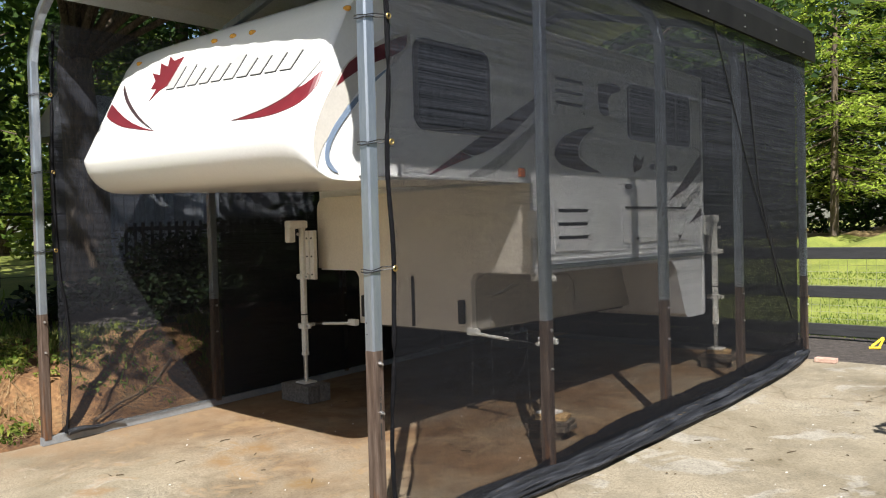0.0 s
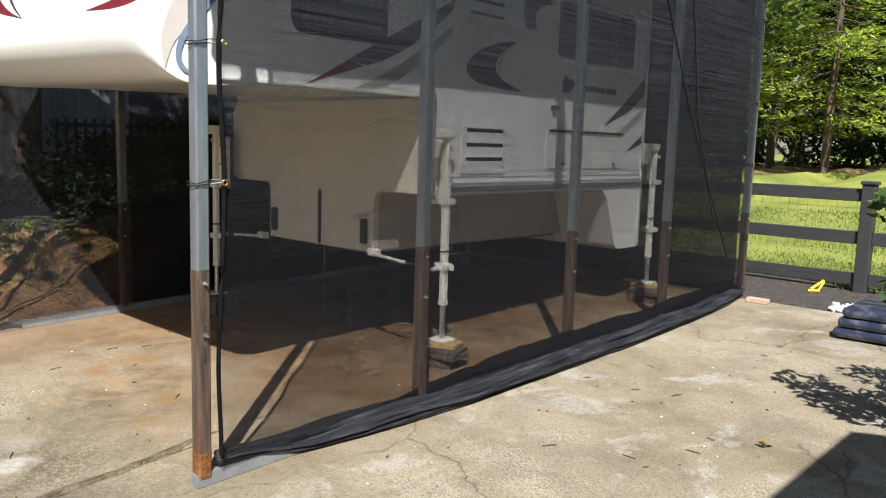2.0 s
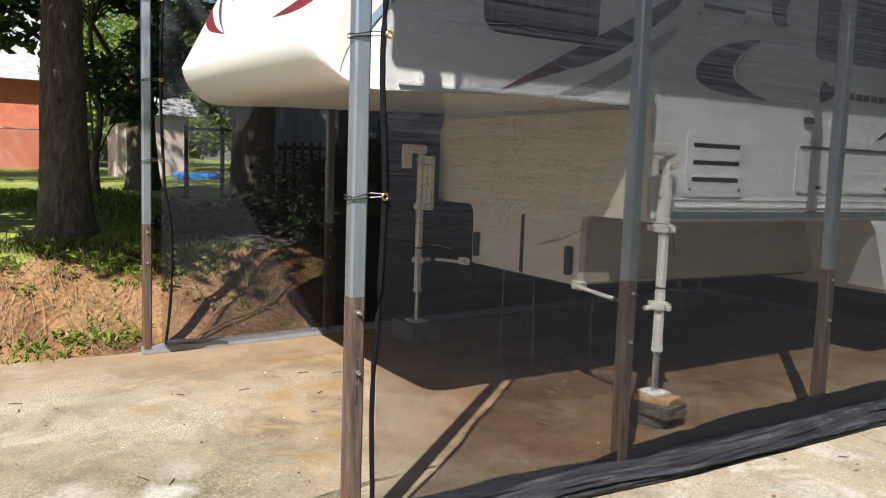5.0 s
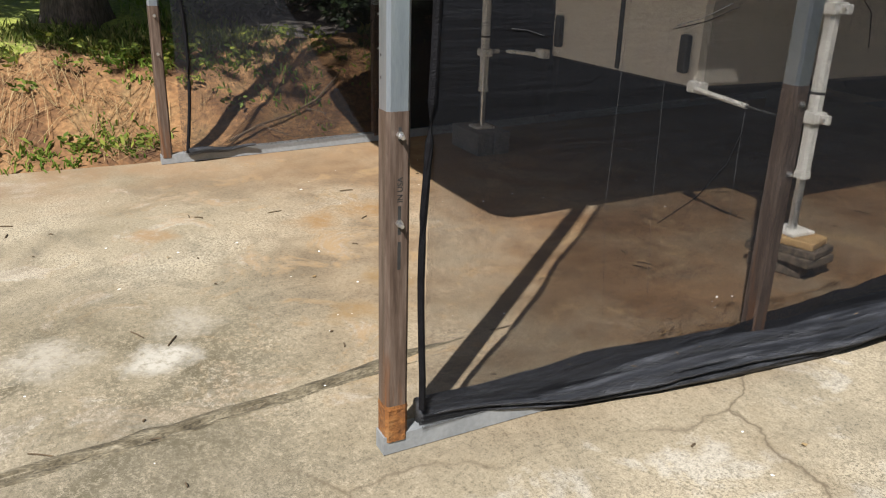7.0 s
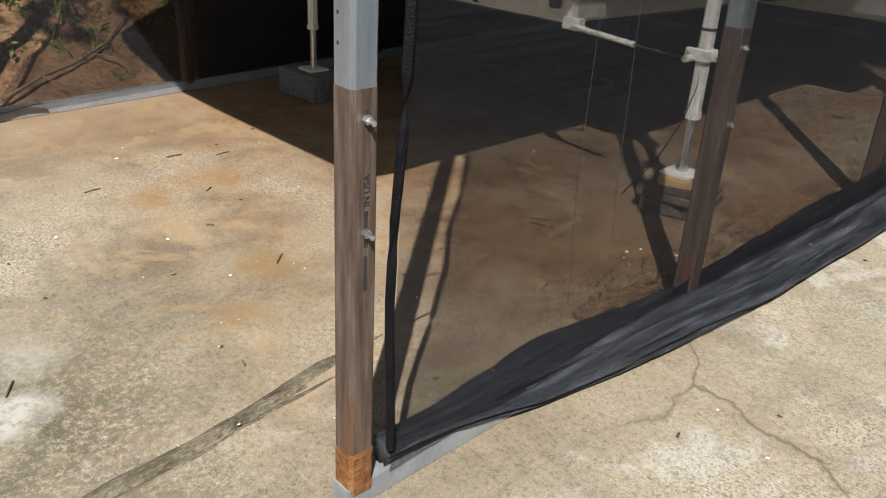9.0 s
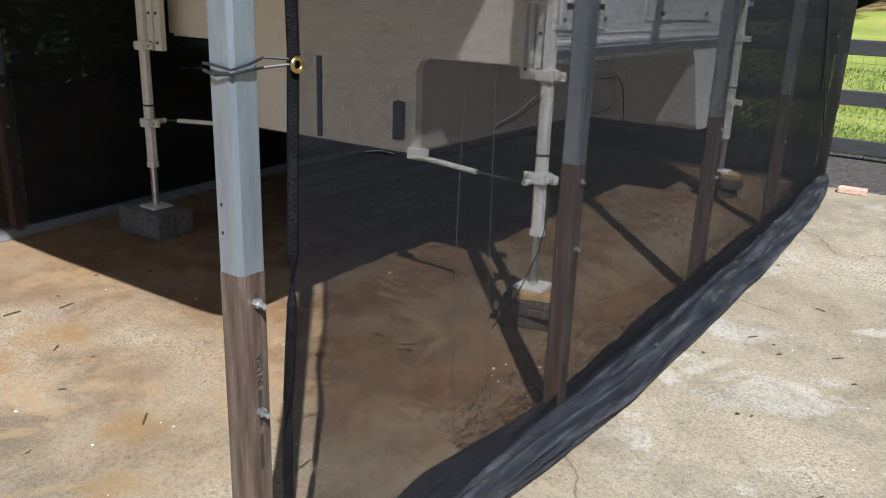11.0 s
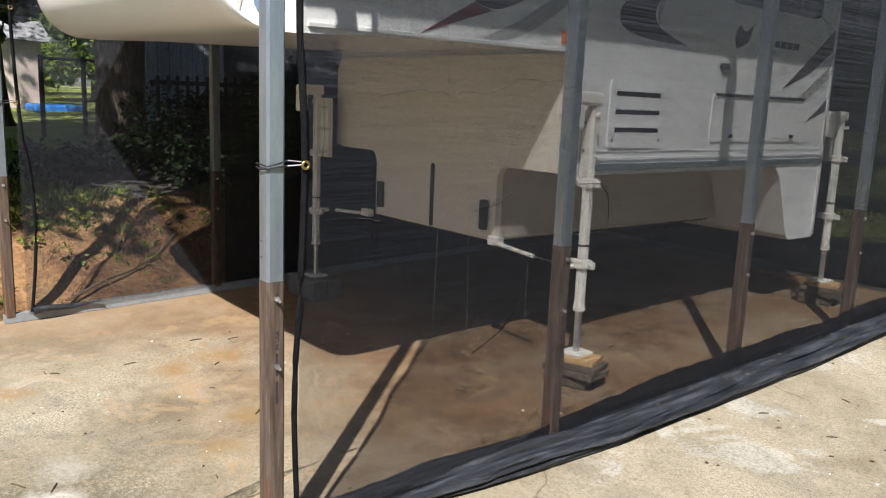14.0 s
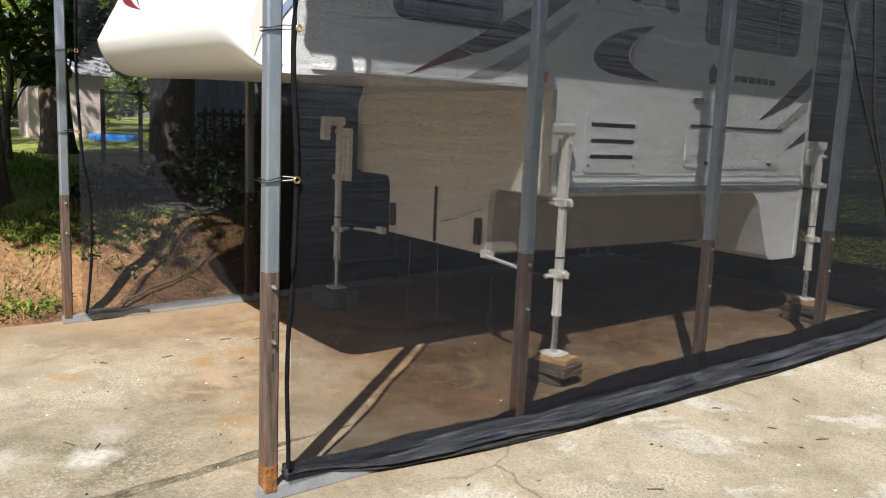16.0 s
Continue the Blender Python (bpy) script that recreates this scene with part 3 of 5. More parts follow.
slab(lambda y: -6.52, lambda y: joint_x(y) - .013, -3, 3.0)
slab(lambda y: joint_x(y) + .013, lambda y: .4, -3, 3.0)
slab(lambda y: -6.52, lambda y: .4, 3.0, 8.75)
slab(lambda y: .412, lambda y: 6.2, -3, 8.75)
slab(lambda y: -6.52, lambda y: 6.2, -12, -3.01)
bm = bmesh.new()
prev = None
for k in range(201):
    y = -3 + 6.66 * k / 200
    pair = []
    for o, h in ((-.058, -.008), (-.046, .004), (-.030, .009), (-.012, .009), (-.004, -.035), (.010, -.035), (.018, .004), (.027, .004), (.036, -.008)):
        pair.append(bm.verts.new((joint_x(y) + o + .020 * noise.noise((y * 3.1, o * 30, 4)) + .008 * noise.noise((y * 14, o * 50, 2)), y, slab_z(0, y) + h - .014 * smooth01(3.0, 3.66, y) + .007 * noise.noise((y * 9, o * 40, 0)))))
    for a in range(len(pair) - 1):
        if prev:
            bm.faces.new((prev[a], prev[a + 1], pair[a + 1], pair[a]))
    prev = pair
part("joint_filler", bm, M_JOINT, driveway, "crumbling dirt-filled joint", smooth=True)

# ---- carport ----
XR, XL = -2.795, -6.44
POST_R = (2.83, 4.265, 5.815, 7.25, 8.93)
POST_L = (2.70, 4.21, 5.75, 7.25, 8.76)
XC = (XR + XL) / 2
carport = tagged(new("carport"), "galvanised steel tube carport with brown sleeves and rounded sheet roof", "carport")


def roof_line(out):
    """Half of the roof's bow, from the top of a leg to the ridge, out metres outside the frame's centre line."""
    pts = [(0, 2.98), (.03, 3.10), (.10, 3.22), (.21, 3.33), (.36, 3.42), (1.82, 3.80)]
    n = [(-1, 0), (-.97, .2), (-.85, .5), (-.7, .7), (-.35, .94), (-.12, .99)]
    return [(u + a * out, v + b * out) for (u, v), (a, b) in zip(pts, n)]


for i, (yr, yl) in enumerate(zip(POST_R, POST_L)):
    bow = []
    for u, v in roof_line(0):
        bow.append((XR - u, v, yr))
    for u, v in reversed(roof_line(0)[:-1]):
        bow.append((XL + u, v, yl))
    pts = [(XR, yr, 1.02)] + [(x, y, z) for x, z, y in bow] + [(XL, yl, 1.02)]
    part("roof_bow", square_bar(pts, .066), M_GALV, carport, "galvanised square tube leg and roof bow")
    for x, y in ((XR, yr), (XL, yl)):
        zb = slab_z(0, y)
        sl = part("sleeve", square_bar([(x, y, zb + .16), (x, y, 1.03)], .068), M_SLEEVE, carport, "brown lower leg sleeve")
        foot = i == 0 and x == XR
        part("leg_foot", square_bar([(x, y, zb + .045), (x, y, zb + .165)], .0695 if foot else .0675), M_RUST if foot else M_SLEEVE, carport, "rusted foot of the leg" if foot else "")
        if foot:
            part("weld_line", square_bar([(x, y, zb + .150), (x, y, zb + .156)], .072), M_RUST, carport)
        for zz in (.970, .733):
            bm = bmesh.new()
            rod([(x + .03, y, zz), (x + .044, y, zz)], .010, 6, bm)
            rod([(x + .042, y, zz), (x + (.060 if i == 0 else .049), y, zz - .003)], .006, 6, bm)
            part("bolt", bm, M_BOLT, sl, "zinc bolt")
for x, y0 in ((XR, POST_R[0]), (XL, POST_L[0])):
    pts = [(x, y0 - .040 + k * .5, slab_z(0, y0 + k * .5) + .032) for k in range(12)] + [(x, 8.97, slab_z(0, 8.97) + .032)]
    bm = bmesh.new()
    h = .03
    rings = [[bm.verts.new((px + a * h, py, pz + b * h)) for a, b in ((-1, -1), (1, -1), (1, 1), (-1, 1))] for px, py, pz in pts]
    for q, w in zip(rings, rings[1:]):
        for k in range(4):
            bm.faces.new((q[k], q[(k + 1) % 4], w[(k + 1) % 4], w[k]))
    bm.faces.new(rings[0][::-1])
    bm.faces.new(rings[-1])
    bmesh.ops.recalc_face_normals(bm, faces=bm.faces)
    part("base_rail", bm, M_RAIL, carport, "galvanised base rail lying on the slab")
def roof_sheet():
    """Ribbed sheet over the bows; ribs run the length of the carport."""
    half = [(-.075, 3.26), (-.075, 3.42), (-.05, 3.52), (.02, 3.60), (.14, 3.65), (.30, 3.69), (1.8225, 4.00)]
    prof = [(XR - u, v) for u, v in half] + [(XL + u, v) for u, v in reversed(half[2:-1])]
    fine = []
    for (x0, z0), (x1, z1) in zip(prof, prof[1:]):
        n = max(1, round(math.hypot(x1 - x0, z1 - z0) / .075))
        for k in range(n):
            fine.append((x0 + (x1 - x0) * k / n, z0 + (z1 - z0) * k / n))
    fine.append(prof[-1])
    y0, y1 = 2.52, 9.05
    out = []
    for i, (x, z) in enumerate(fine):
        out.append((x, z + (.018 if i % 3 == 0 else 0)))
    bm = bmesh.new()
    rows = [[bm.verts.new((x, y, z + dz)) for x, z in out] for y, dz in ((y0, 0), (y1, 0), (y1, .006), (y0, .006))]
    for a, b in ((0, 1), (2, 3), (1, 2), (3, 0)):
        for i in range(len(out) - 1):
            bm.faces.new((rows[a][i], rows[a][i + 1], rows[b][i + 1], rows[b][i]))
    n = len(out) - 1
    bm.faces.ensure_lookup_table()
    for f in bm.faces[n:2 * n]:
        f.material_index = 1
    return bm


part("roof_sheet", roof_sheet(), [M_ROOF, M_TRIM], carport, "pale ribbed steel roof sheet")
for s, x in ((1, XR),):
    bm = bmesh.new()
    outl = [(x + s * .078, 3.25), (x + s * .108, 3.25), (x + s * .108, 3.44), (x + s * .083, 3.56), (x - s * .005, 3.66), (x - s * .14, 3.72), (x - s * .14, 3.70), (x - s * .01, 3.64), (x + s * .065, 3.55), (x + s * .09, 3.42)]
    prism(outl, "y", 2.50, 9.07, bm)
    tr = part("eave_trim", bm, M_TRIM if s > 0 else M_ROOF, carport, "charcoal rounded eave sheet" if s > 0 else "")
    for y in [2.7 + .75 * k for k in range(9)]:
        for z in (3.30, 3.40):
            part("screw", rod([(x + s * .10, y, z), (x + s * .114, y, z)], .009, 6), M_BOLT, tr)

# ---- shade screens ----
def roll_edge(y):
    """Where the bundled foot of the screen ends on the slab."""
    return float(np.interp(y, [2.9, 3.3, 3.75, 4.4, 5.5, 6.45, 7.4, 8.2, 8.7, 9.0], [-2.765, -2.745, -2.665, -2.60, -2.57, -2.56, -2.565, -2.62, -2.69, -2.76]))


def screen_x(y, z):
    """The hanging cloth of the open side: it bellies out a little towards the ground."""
    low = max(0, 1 - z / 2.0)
    foot = roll_edge(y) - .15 * smooth01(2.95, 3.9, y)
    top = -2.735
    return top + (max(foot, -2.758) - top) * low ** 1.6 + .010 * noise.noise((0, y * 1.4, z * 1.1)) + .003 * noise.noise((0, y * 6, z * 7))


def cloth_sheet(fx, y0, y1, z0, z1, ny, nz, gap, faces=3):
    """The threads have depth: face behind face from the inner to the outer side, closed along the top."""
    bm = bmesh.new()
    last = None
    for k in range(faces):
        off = gap * k / (faces - 1)
        rows = []
        for j in range(nz + 1):
            row = []
            for i in range(ny + 1):
                y = y0 + (y1 - y0) * i / ny
                z = z0(y) + (z1 - z0(y)) * j / nz
                row.append(bm.verts.new((fx(y, z) + off, y, z)))
            rows.append(row)
        for j in range(nz):
            for i in range(ny):
                f = bm.faces.new((rows[j][i], rows[j][i + 1], rows[j + 1][i + 1], rows[j + 1][i]))
                f.smooth = True
        if last:
            for i in range(ny):
                bm.faces.new((last[i], last[i + 1], rows[-1][i + 1], rows[-1][i]))
        last = rows[-1]
    return bm


screen = thing("shade_screen", "black woven shade cloth screen tied to carport legs, foot bundled", "screen")
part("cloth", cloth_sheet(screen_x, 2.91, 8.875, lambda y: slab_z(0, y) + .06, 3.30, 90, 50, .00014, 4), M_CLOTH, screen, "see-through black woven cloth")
part("hem", rod([(screen_x(2.93, z) + .004 * math.sin(z * 9), 2.908 + .010 * math.sin(z * 5.1 + 1) - .016 * max(0, .9 - z), z) for z in [.15 + .1 * k for k in range(32)]], .0105, 8, r1=.0135), M_HEM, screen, "doubled black hem")


def roll():
    bm = bmesh.new()
    rings = []
    n = 60
    for k in range(301):
        y = 2.91 + (8.90 - 2.91) * k / 300
        t = smooth01(2.95, 3.7, y)
        w = .036 + .084 * t + .010 * noise.noise((y * 1.3, 0, 5))
        h = .030 + .020 * t + .008 * noise.noise((y * 1.9, 3, 5))
        cx = roll_edge(y) - w + .010 * noise.noise((y * 2.3, 9, 1))
        cz = slab_z(0, y) + h * .95 + .070 * (1 - smooth01(2.95, 3.45, y))
        ring = []
        for i in range(n):
            a = i * math.tau / n
            ca, sa = math.cos(a), math.sin(a)
            rr = 1 + .30 * noise.noise((y * .8, ca * 2.6, sa * 2.6)) + .16 * noise.noise((y * 2.6 + 9, ca * 5, sa * 5)) + .05 * noise.noise((y * 15, ca * 4, sa * 4)) + .20 * math.sin(6 * a + 3.4 * noise.noise((y * .9, 1, 4))) + .11 * math.sin(12 * a + 5 * noise.noise((y * 1.3, 5, 4))) + .10 * noise.noise((y * 5, ca * 9, sa * 9))
            ring.append(bm.verts.new((cx + w * min(1.06, rr) * ca, y, max(slab_z(0, y) + .002, cz + h * rr * sa))))
        rings.append(ring)
    for q, v in zip(rings, rings[1:]):
        for i in range(n):
            bm.faces.new((q[i], v[i], v[(i + 1) % n], q[(i + 1) % n]))
    bm.faces.new(rings[0])
    bm.faces.new(rings[-1][::-1])
    bmesh.ops.recalc_face_normals(bm, faces=bm.faces)
    return bm


part("rolled_bottom", roll(), M_ROLL, screen, "loose rolled-up cloth lying along the slab", smooth=True)

def foot_shadow():
    """Dark strip for the shadow just above the bundle, with a ragged upper edge."""
    bm = bmesh.new()
    rows = []
    for k in range(241):
        y = 3.15 + (8.8 - 3.15) * k / 240
        top = .085 + .125 * smooth01(3.2, 5.4, y) + .030 * noise.noise((y * 1.7, 2, 8)) + .014 * noise.noise((y * 9, 4, 8))
        row = []
        for z in (.03, .03 + (top - .03) * .5, top):
            row.append(bm.verts.new((screen_x(y, z) - .012 + .006 * noise.noise((y * 8, z * 20, 1)), y, slab_z(0, y) + z)))
        rows.append(row)
    for q, v in zip(rows, rows[1:]):
        for i in range(2):
            bm.faces.new((q[i], v[i], v[i + 1], q[i + 1]))
    return bm


part("foot_shadow", foot_shadow(), M_CLOTH_D, screen, "dark cloth strip for the shadow above the bundle", smooth=True)
bm = bmesh.new()
rng = random.Random(19)
for k in range(34):
    y = rng.uniform(3.1, 8.6)
    c = Vector((roll_edge(y) - rng.uniform(.03, .15), y, slab_z(0, y) + .112))
    a, ln = rng.uniform(0, math.tau), rng.uniform(.004, .013)
    d = Vector((math.cos(a) * ln, math.sin(a) * ln, rng.uniform(-.004, .004)))
    rod([c - d, c + d], .0012, 4, bm)
tagged(part("straw_bits", bm, M_STRAW), "bits of pale straw caught on the bundled cloth", "debris", kind="stuff")

rng = random.Random(58)
bm = bmesh.new()
for k in range(3600):
    y = rng.uniform(3.9, 8.6)
    x = roll_edge(y) - .17 - abs(rng.gauss(0, .13)) - .03
    a, ln, w = rng.gauss(1.57, .5), rng.uniform(.008, .05), rng.uniform(.0012, .004)
    d, u = Vector((math.cos(a), math.sin(a), rng.uniform(-.1, .25))) * ln, Vector((-math.sin(a), math.cos(a), rng.uniform(-.4, .4))) * w
    c = Vector((x, y, slab_z(0, y) + .008 + .018 * rng.random()))
    bm.faces.new([bm.verts.new(p) for p in (c - d, c + u, c + d, c - u)])
M_LITTER = leaf_mat("brown_litter", [(.05, .027, .013), (.12, .066, .029), (.22, .138, .062)], .05)
tagged(part("leaf_litter", bm, M_LITTER), "brown straw and leaf litter swept against the screen", "leaf litter", kind="stuff")
screen_b = thing("shade_screen", "black woven shade cloth screen hung along the clay bank", "screen")
part("cloth", cloth_sheet(lambda y, z: -6.392 + .01 * noise.noise((4, y * 1.3, z)), 2.80, 8.80, lambda y: slab_z(0, y) + .07, 3.30, 40, 20, .00026, 2), M_CLOTH_L, screen_b)
# extra cloth layer darkens the rear half, where deep shade shows black
part("shade_layer", cloth_sheet(lambda y, z: -6.405 + .01 * noise.noise((4, y * 1.3, z)), 4.27, 8.80, lambda y: slab_z(0, y) + .07, 3.30, 30, 20, .00026, 2), M_CLOTH_D, screen_b, "added dark cloth layer for the deep shade behind")
part("hem", rod([(-6.39, 2.82 + .06 * math.sin(z * 2.2) * (1 if z < 1.2 else .4), z) for z in [.08 + .15 * k for k in range(22)]], .012, 6), M_HEM, screen_b)
part("folded_foot", rod([(-6.385 + .012 * math.sin(k * .8), 2.84 + .05 * k, slab_z(0, 2.84 + .05 * k) + .075 + .010 * math.sin(k * .9)) for k in range(10)], .028, 8, r1=.008), M_ROLL, screen_b, "crumpled black cloth along the floor")


# inferred, unseen screen; its tight weave is set to dim the lawn behind
screen_c = thing("shade_screen", "inferred black woven shade cloth screen across the carport's back end", "screen")
bm = bmesh.new()
for off in (0, .0002):
    rows = [[bm.verts.new((XL + .04 + (XR - XL - .08) * i / 24, 8.86 + off + .02 * noise.noise((i * .5, j * .4, 3)), .24 + 3.1 * j / 16)) for i in range(25)] for j in range(17)]
    for a, b in zip(rows, rows[1:]):
        for i in range(24):
            bm.faces.new((a[i], a[i + 1], b[i + 1], b[i]))
part("cloth", bm, cloth_mat("shade_cloth_back", open_y=.17, open_z=.85, axis=0, narrowing=.08), screen_c, smooth=True)


# ---- camper ----
XS, XO = -3.40, -6.02
CX = (XS + XO) / 2
camper = thing("truck_camper", "white truck camper with maroon swooshes standing on jacks under carport", "camper")


EDGE_U = [0, 0.004, 0.01, 0.02, 0.045, 0.1, 0.25, 0.5, 0.75, 0.9, 0.955, 0.98, 0.99, 0.996, 1]
EDGE_Y = [0.135, 0.121, 0.11, 0.101, 0.093, 0.087, 0.078, 0.07, 0.078, 0.087, 0.093, 0.101, 0.11, 0.121, 0.135]


def nose_profile():
    pts = [(5.005, 1.945), (3.6, 1.915), (3.10, 1.895)]
    for k in range(1, 8):
        a = radians(-90 - 11 * k)
        pts.append((3.03 + .27 * math.cos(a), 2.165 + .27 * math.sin(a)))
    pts += [(2.76, 2.14), (2.84, 2.30), (2.94, 2.50), (3.04, 2.70), (3.12, 2.86), (3.20, 2.96), (3.32, 3.02), (3.55, 3.05), (5.005, 3.07)]
    return pts


def cabover():
    """The rounded overhang: its front cap is bowed and turns back towards both sides."""
    prof = nose_profile()
    bm = bmesh.new()
    rings = []
    for u, e in zip(EDGE_U, EDGE_Y):
        x = XS + (XO - XS) * u
        rings.append([bm.verts.new((x, y + e * (1 - smooth01(3.05, 4.0, y)), z + .02 * (XS - x))) for y, z in prof])
    for a, b in zip(rings, rings[1:]):
        for i in range(len(prof) - 1):
            f = bm.faces.new((a[i], a[i + 1], b[i + 1], b[i]))
            f.smooth = True
    bm.faces.new(rings[0])
    bm.faces.new(rings[-1][::-1])
    bmesh.ops.recalc_face_normals(bm, faces=bm.faces)
    return bm


part("cabover", cabover(), M_WHITE, camper, "white moulded overhang with a rounded nose")
body = [(5.005, 1.26), (7.18, 1.26), (7.26, 1.18), (7.44, .74), (7.50, .70), (7.85, .70), (7.85, 3.05), (5.005, 3.07)]
side_wall = part("body", prism(body, "x", XS, -5.86), M_SIDE, camper, "white panelled body")
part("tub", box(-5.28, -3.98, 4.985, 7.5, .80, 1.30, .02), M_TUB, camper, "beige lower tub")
# front wall with its rounded notches
outl = [(-5.74, 1.93)] + [(-5.74 - .10 * math.sin(radians(a)), 1.83 + .10 * math.cos(radians(a))) for a in (15, 30, 45, 60, 75, 90)]
outl += [(-5.84, 1.28), (-5.36, 1.27)]
outl += [(-5.31, 1.25), (-5.28, 1.20), (-5.28, .80), (-3.98, .80), (-3.98, 1.20), (-3.955, 1.25), (-3.90, 1.27), (XS, 1.27), (XS, 1.93)]
part("front_wall", prism(outl, "y", 4.955, 5.007), M_BEIGE, camper, "beige lower front wall")
part("underside", box(-5.2, -4.05, 5.03, 7.4, .775, .80), M_UNDER, camper)


def soft(outline):
    """Round an outline's bends, but keep its pointed tips."""
    if len(outline) < 6:
        return outline
    for _ in range(3):
        out, n = [], len(outline)
        for i in range(n):
            p, q, r = (Vector(outline[(i + k) % n]) for k in (-1, 0, 1))
            if (q - p).angle(r - q, 0) > radians(75):
                out.append(tuple(q))
            else:
                out += [tuple(q.lerp(p, .25)), tuple(q.lerp(r, .25))]
        outline = out
    return outline


def decal(name, outline, m, label="", x=XS + .003, thick=.0025):
    return part(name, prism(soft(outline), "x", x - .004, x + thick - .001), m, camper, label)


def window_side(y0, y1, z0, z1, r, split=None):
    fr = part("window", prism(round_rect(y0, y1, z0, z1, r), "x", XS - .01, XS + .014), M_BLACK, camper, "black-framed tinted window")
    if split:
        part("pane", prism(round_rect(y0 + .035, split - .015, z0 + .035, z1 - .035, r * .6), "x", XS + .012, XS + .0165), M_BLACKGLASS, fr)
        part("pane", prism(round_rect(split + .015, y1 - .035, z0 + .035, z1 - .035, r * .6), "x", XS + .012, XS + .0165), M_BLACKGLASS, fr)
    else:
        part("pane", prism(round_rect(y0 + .035, y1 - .035, z0 + .035, z1 - .035, r * .7), "x", XS + .012, XS + .0165), M_BLACKGLASS, fr)


window_side(3.77, 4.51, 2.23, 2.80, .09)
window_side(6.40, 7.58, 2.34, 2.82, .07, 7.28)


def vent(y0, y1, z0, z1, n):
    fr = part("vent", prism(round_rect(y0, y1, z0, z1, .025), "x", XS - .004, XS + .014), M_SIDE, camper, "white louvred appliance vent")
    h = (z1 - z0 - .08) / n
    for k in range(n):
        z = z0 + .06 + h * k
        part("slot", box(XS + .010, XS + .0155, y0 + .05, y1 - .05, z + h * .30, z + h * .58), M_BLACK, fr, "dark louvre slot")
        sl = box(XS + .012, XS + .030, y0 + .05, y1 - .05, z + h * .56, z + h * .68, .003)
        part("louvre", sl, M_SIDE, fr)
    for y in (y0 + .035, y1 - .035):
        part("screw", rod([(XS + .012, y, z0 + .045), (XS + .017, y, z0 + .045)], .011, 8), M_BLACK, fr)


vent(5.25, 5.76, 1.415, 1.805, 3)
vent(5.25, 5.72, 2.45, 2.80, 3)
hatch = part("storage_hatch", prism(round_rect(6.28, 7.48, 1.45, 1.76, .03), "x", XS - .004, XS + .010), M_SIDE, camper, "white storage hatch")
part("hinge_strip", box(XS + .008, XS + .020, 6.31, 7.45, 1.745, 1.765), M_UNDER, hatch)
for y in (6.5, 7.3):
    part("latch", box(XS + .009, XS + .028, y, y + .03, 1.475, 1.50, .004), M_BLACK, hatch)
part("belt_rail", box(XS - .002, XS + .018, 5.03, 7.84, 1.285, 1.325, .004), M_GALV, camper, "aluminium belt rail")
part("lower_rail", box(XS - .002, XS + .014, 3.3, 4.985, 1.925, 1.945, .003), M_SIDE, camper)
part("corner_trim", box(XS - .012, XS + .012, 4.98, 5.02, 1.28, 1.96, .003), M_SIDE, camper)
part("rear_trim", box(XS - .012, XS + .012, 7.82, 7.862, .72, 3.04, .003), M_SIDE, camper)
decal("swoosh", [(3.88, 1.945), (4.20, 2.115), (4.32, 2.085), (4.16, 2.035)], M_MAROON, "maroon tip of a blade-shaped decal")
decal("swoosh", [(4.205, 2.118), (4.55, 2.30), (5.14, 2.60), (5.14, 2.53), (4.72, 2.24), (4.45, 2.12), (4.325, 2.088)], M_DARKDECAL, "dark blade-shaped decal")
decal("swoosh", [(4.25, 1.95), (4.55, 2.07), (5.12, 2.42), (5.12, 2.36), (4.72, 2.07), (4.45, 1.95)], M_GREYDECAL, "silver decal")


def arc(cy, cz, r, a0, a1, n=12, ry=1.0):
    return [(cy + ry * r * math.cos(radians(a0 + (a1 - a0) * k / n)), cz + r * math.sin(radians(a0 + (a1 - a0) * k / n))) for k in range(n + 1)]


cres = [(5.86, 2.405), (5.62, 2.37), (5.42, 2.30), (5.31, 2.22), (5.28, 2.15), (5.33, 2.09), (5.48, 2.055), (5.70, 2.04), (5.96, 2.035), (5.76, 2.08), (5.62, 2.14), (5.60, 2.22), (5.68, 2.31)]
decal("crescent", cres, M_DARKDECAL, "dark maroon crescent decal")
decal("crescent_line", [(5.84, 2.39), (5.70, 2.30), (5.63, 2.22), (5.65, 2.14), (5.67, 2.14), (5.65, 2.22), (5.72, 2.30)], M_GREYDECAL, x=XS + .005)
decal("swoosh", [(5.93, 2.76), (6.22, 2.80), (6.30, 2.74), (6.12, 2.70), (6.06, 2.62), (6.10, 2.52), (6.02, 2.50), (5.93, 2.55)], M_DARKDECAL)
decal("swoosh", [(7.14, 1.82), (7.45, 2.02), (7.82, 2.28), (7.82, 2.12), (7.52, 1.95)], M_DARKDECAL)
decal("swoosh", [(7.55, 1.60), (7.82, 1.76), (7.82, 1.68)], M_DARKDECAL)
decal("swoosh", [(6.75, 1.50), (7.3, 1.72), (7.82, 2.02), (7.82, 1.92), (7.3, 1.66)], M_GREYDECAL)
decal("emblem", [(6.47, 2.13), (6.52, 2.21), (6.60, 2.16), (6.68, 2.22), (6.64, 2.10), (6.50, 2.06)], M_DARKDECAL, "small dark emblem")
for y in (6.79, 6.88, 6.97, 7.06, 7.15, 7.24):
    decal("emblem_bar", [(y, 2.10), (y + .07, 2.10), (y + .075, 2.145), (y + .005, 2.145)], M_DARKDECAL)
part("porch_lamp", box(XS + .0, XS + .03, 6.33, 6.41, 1.915, 1.955, .006), M_UNDER, camper, "small dark side lamp")
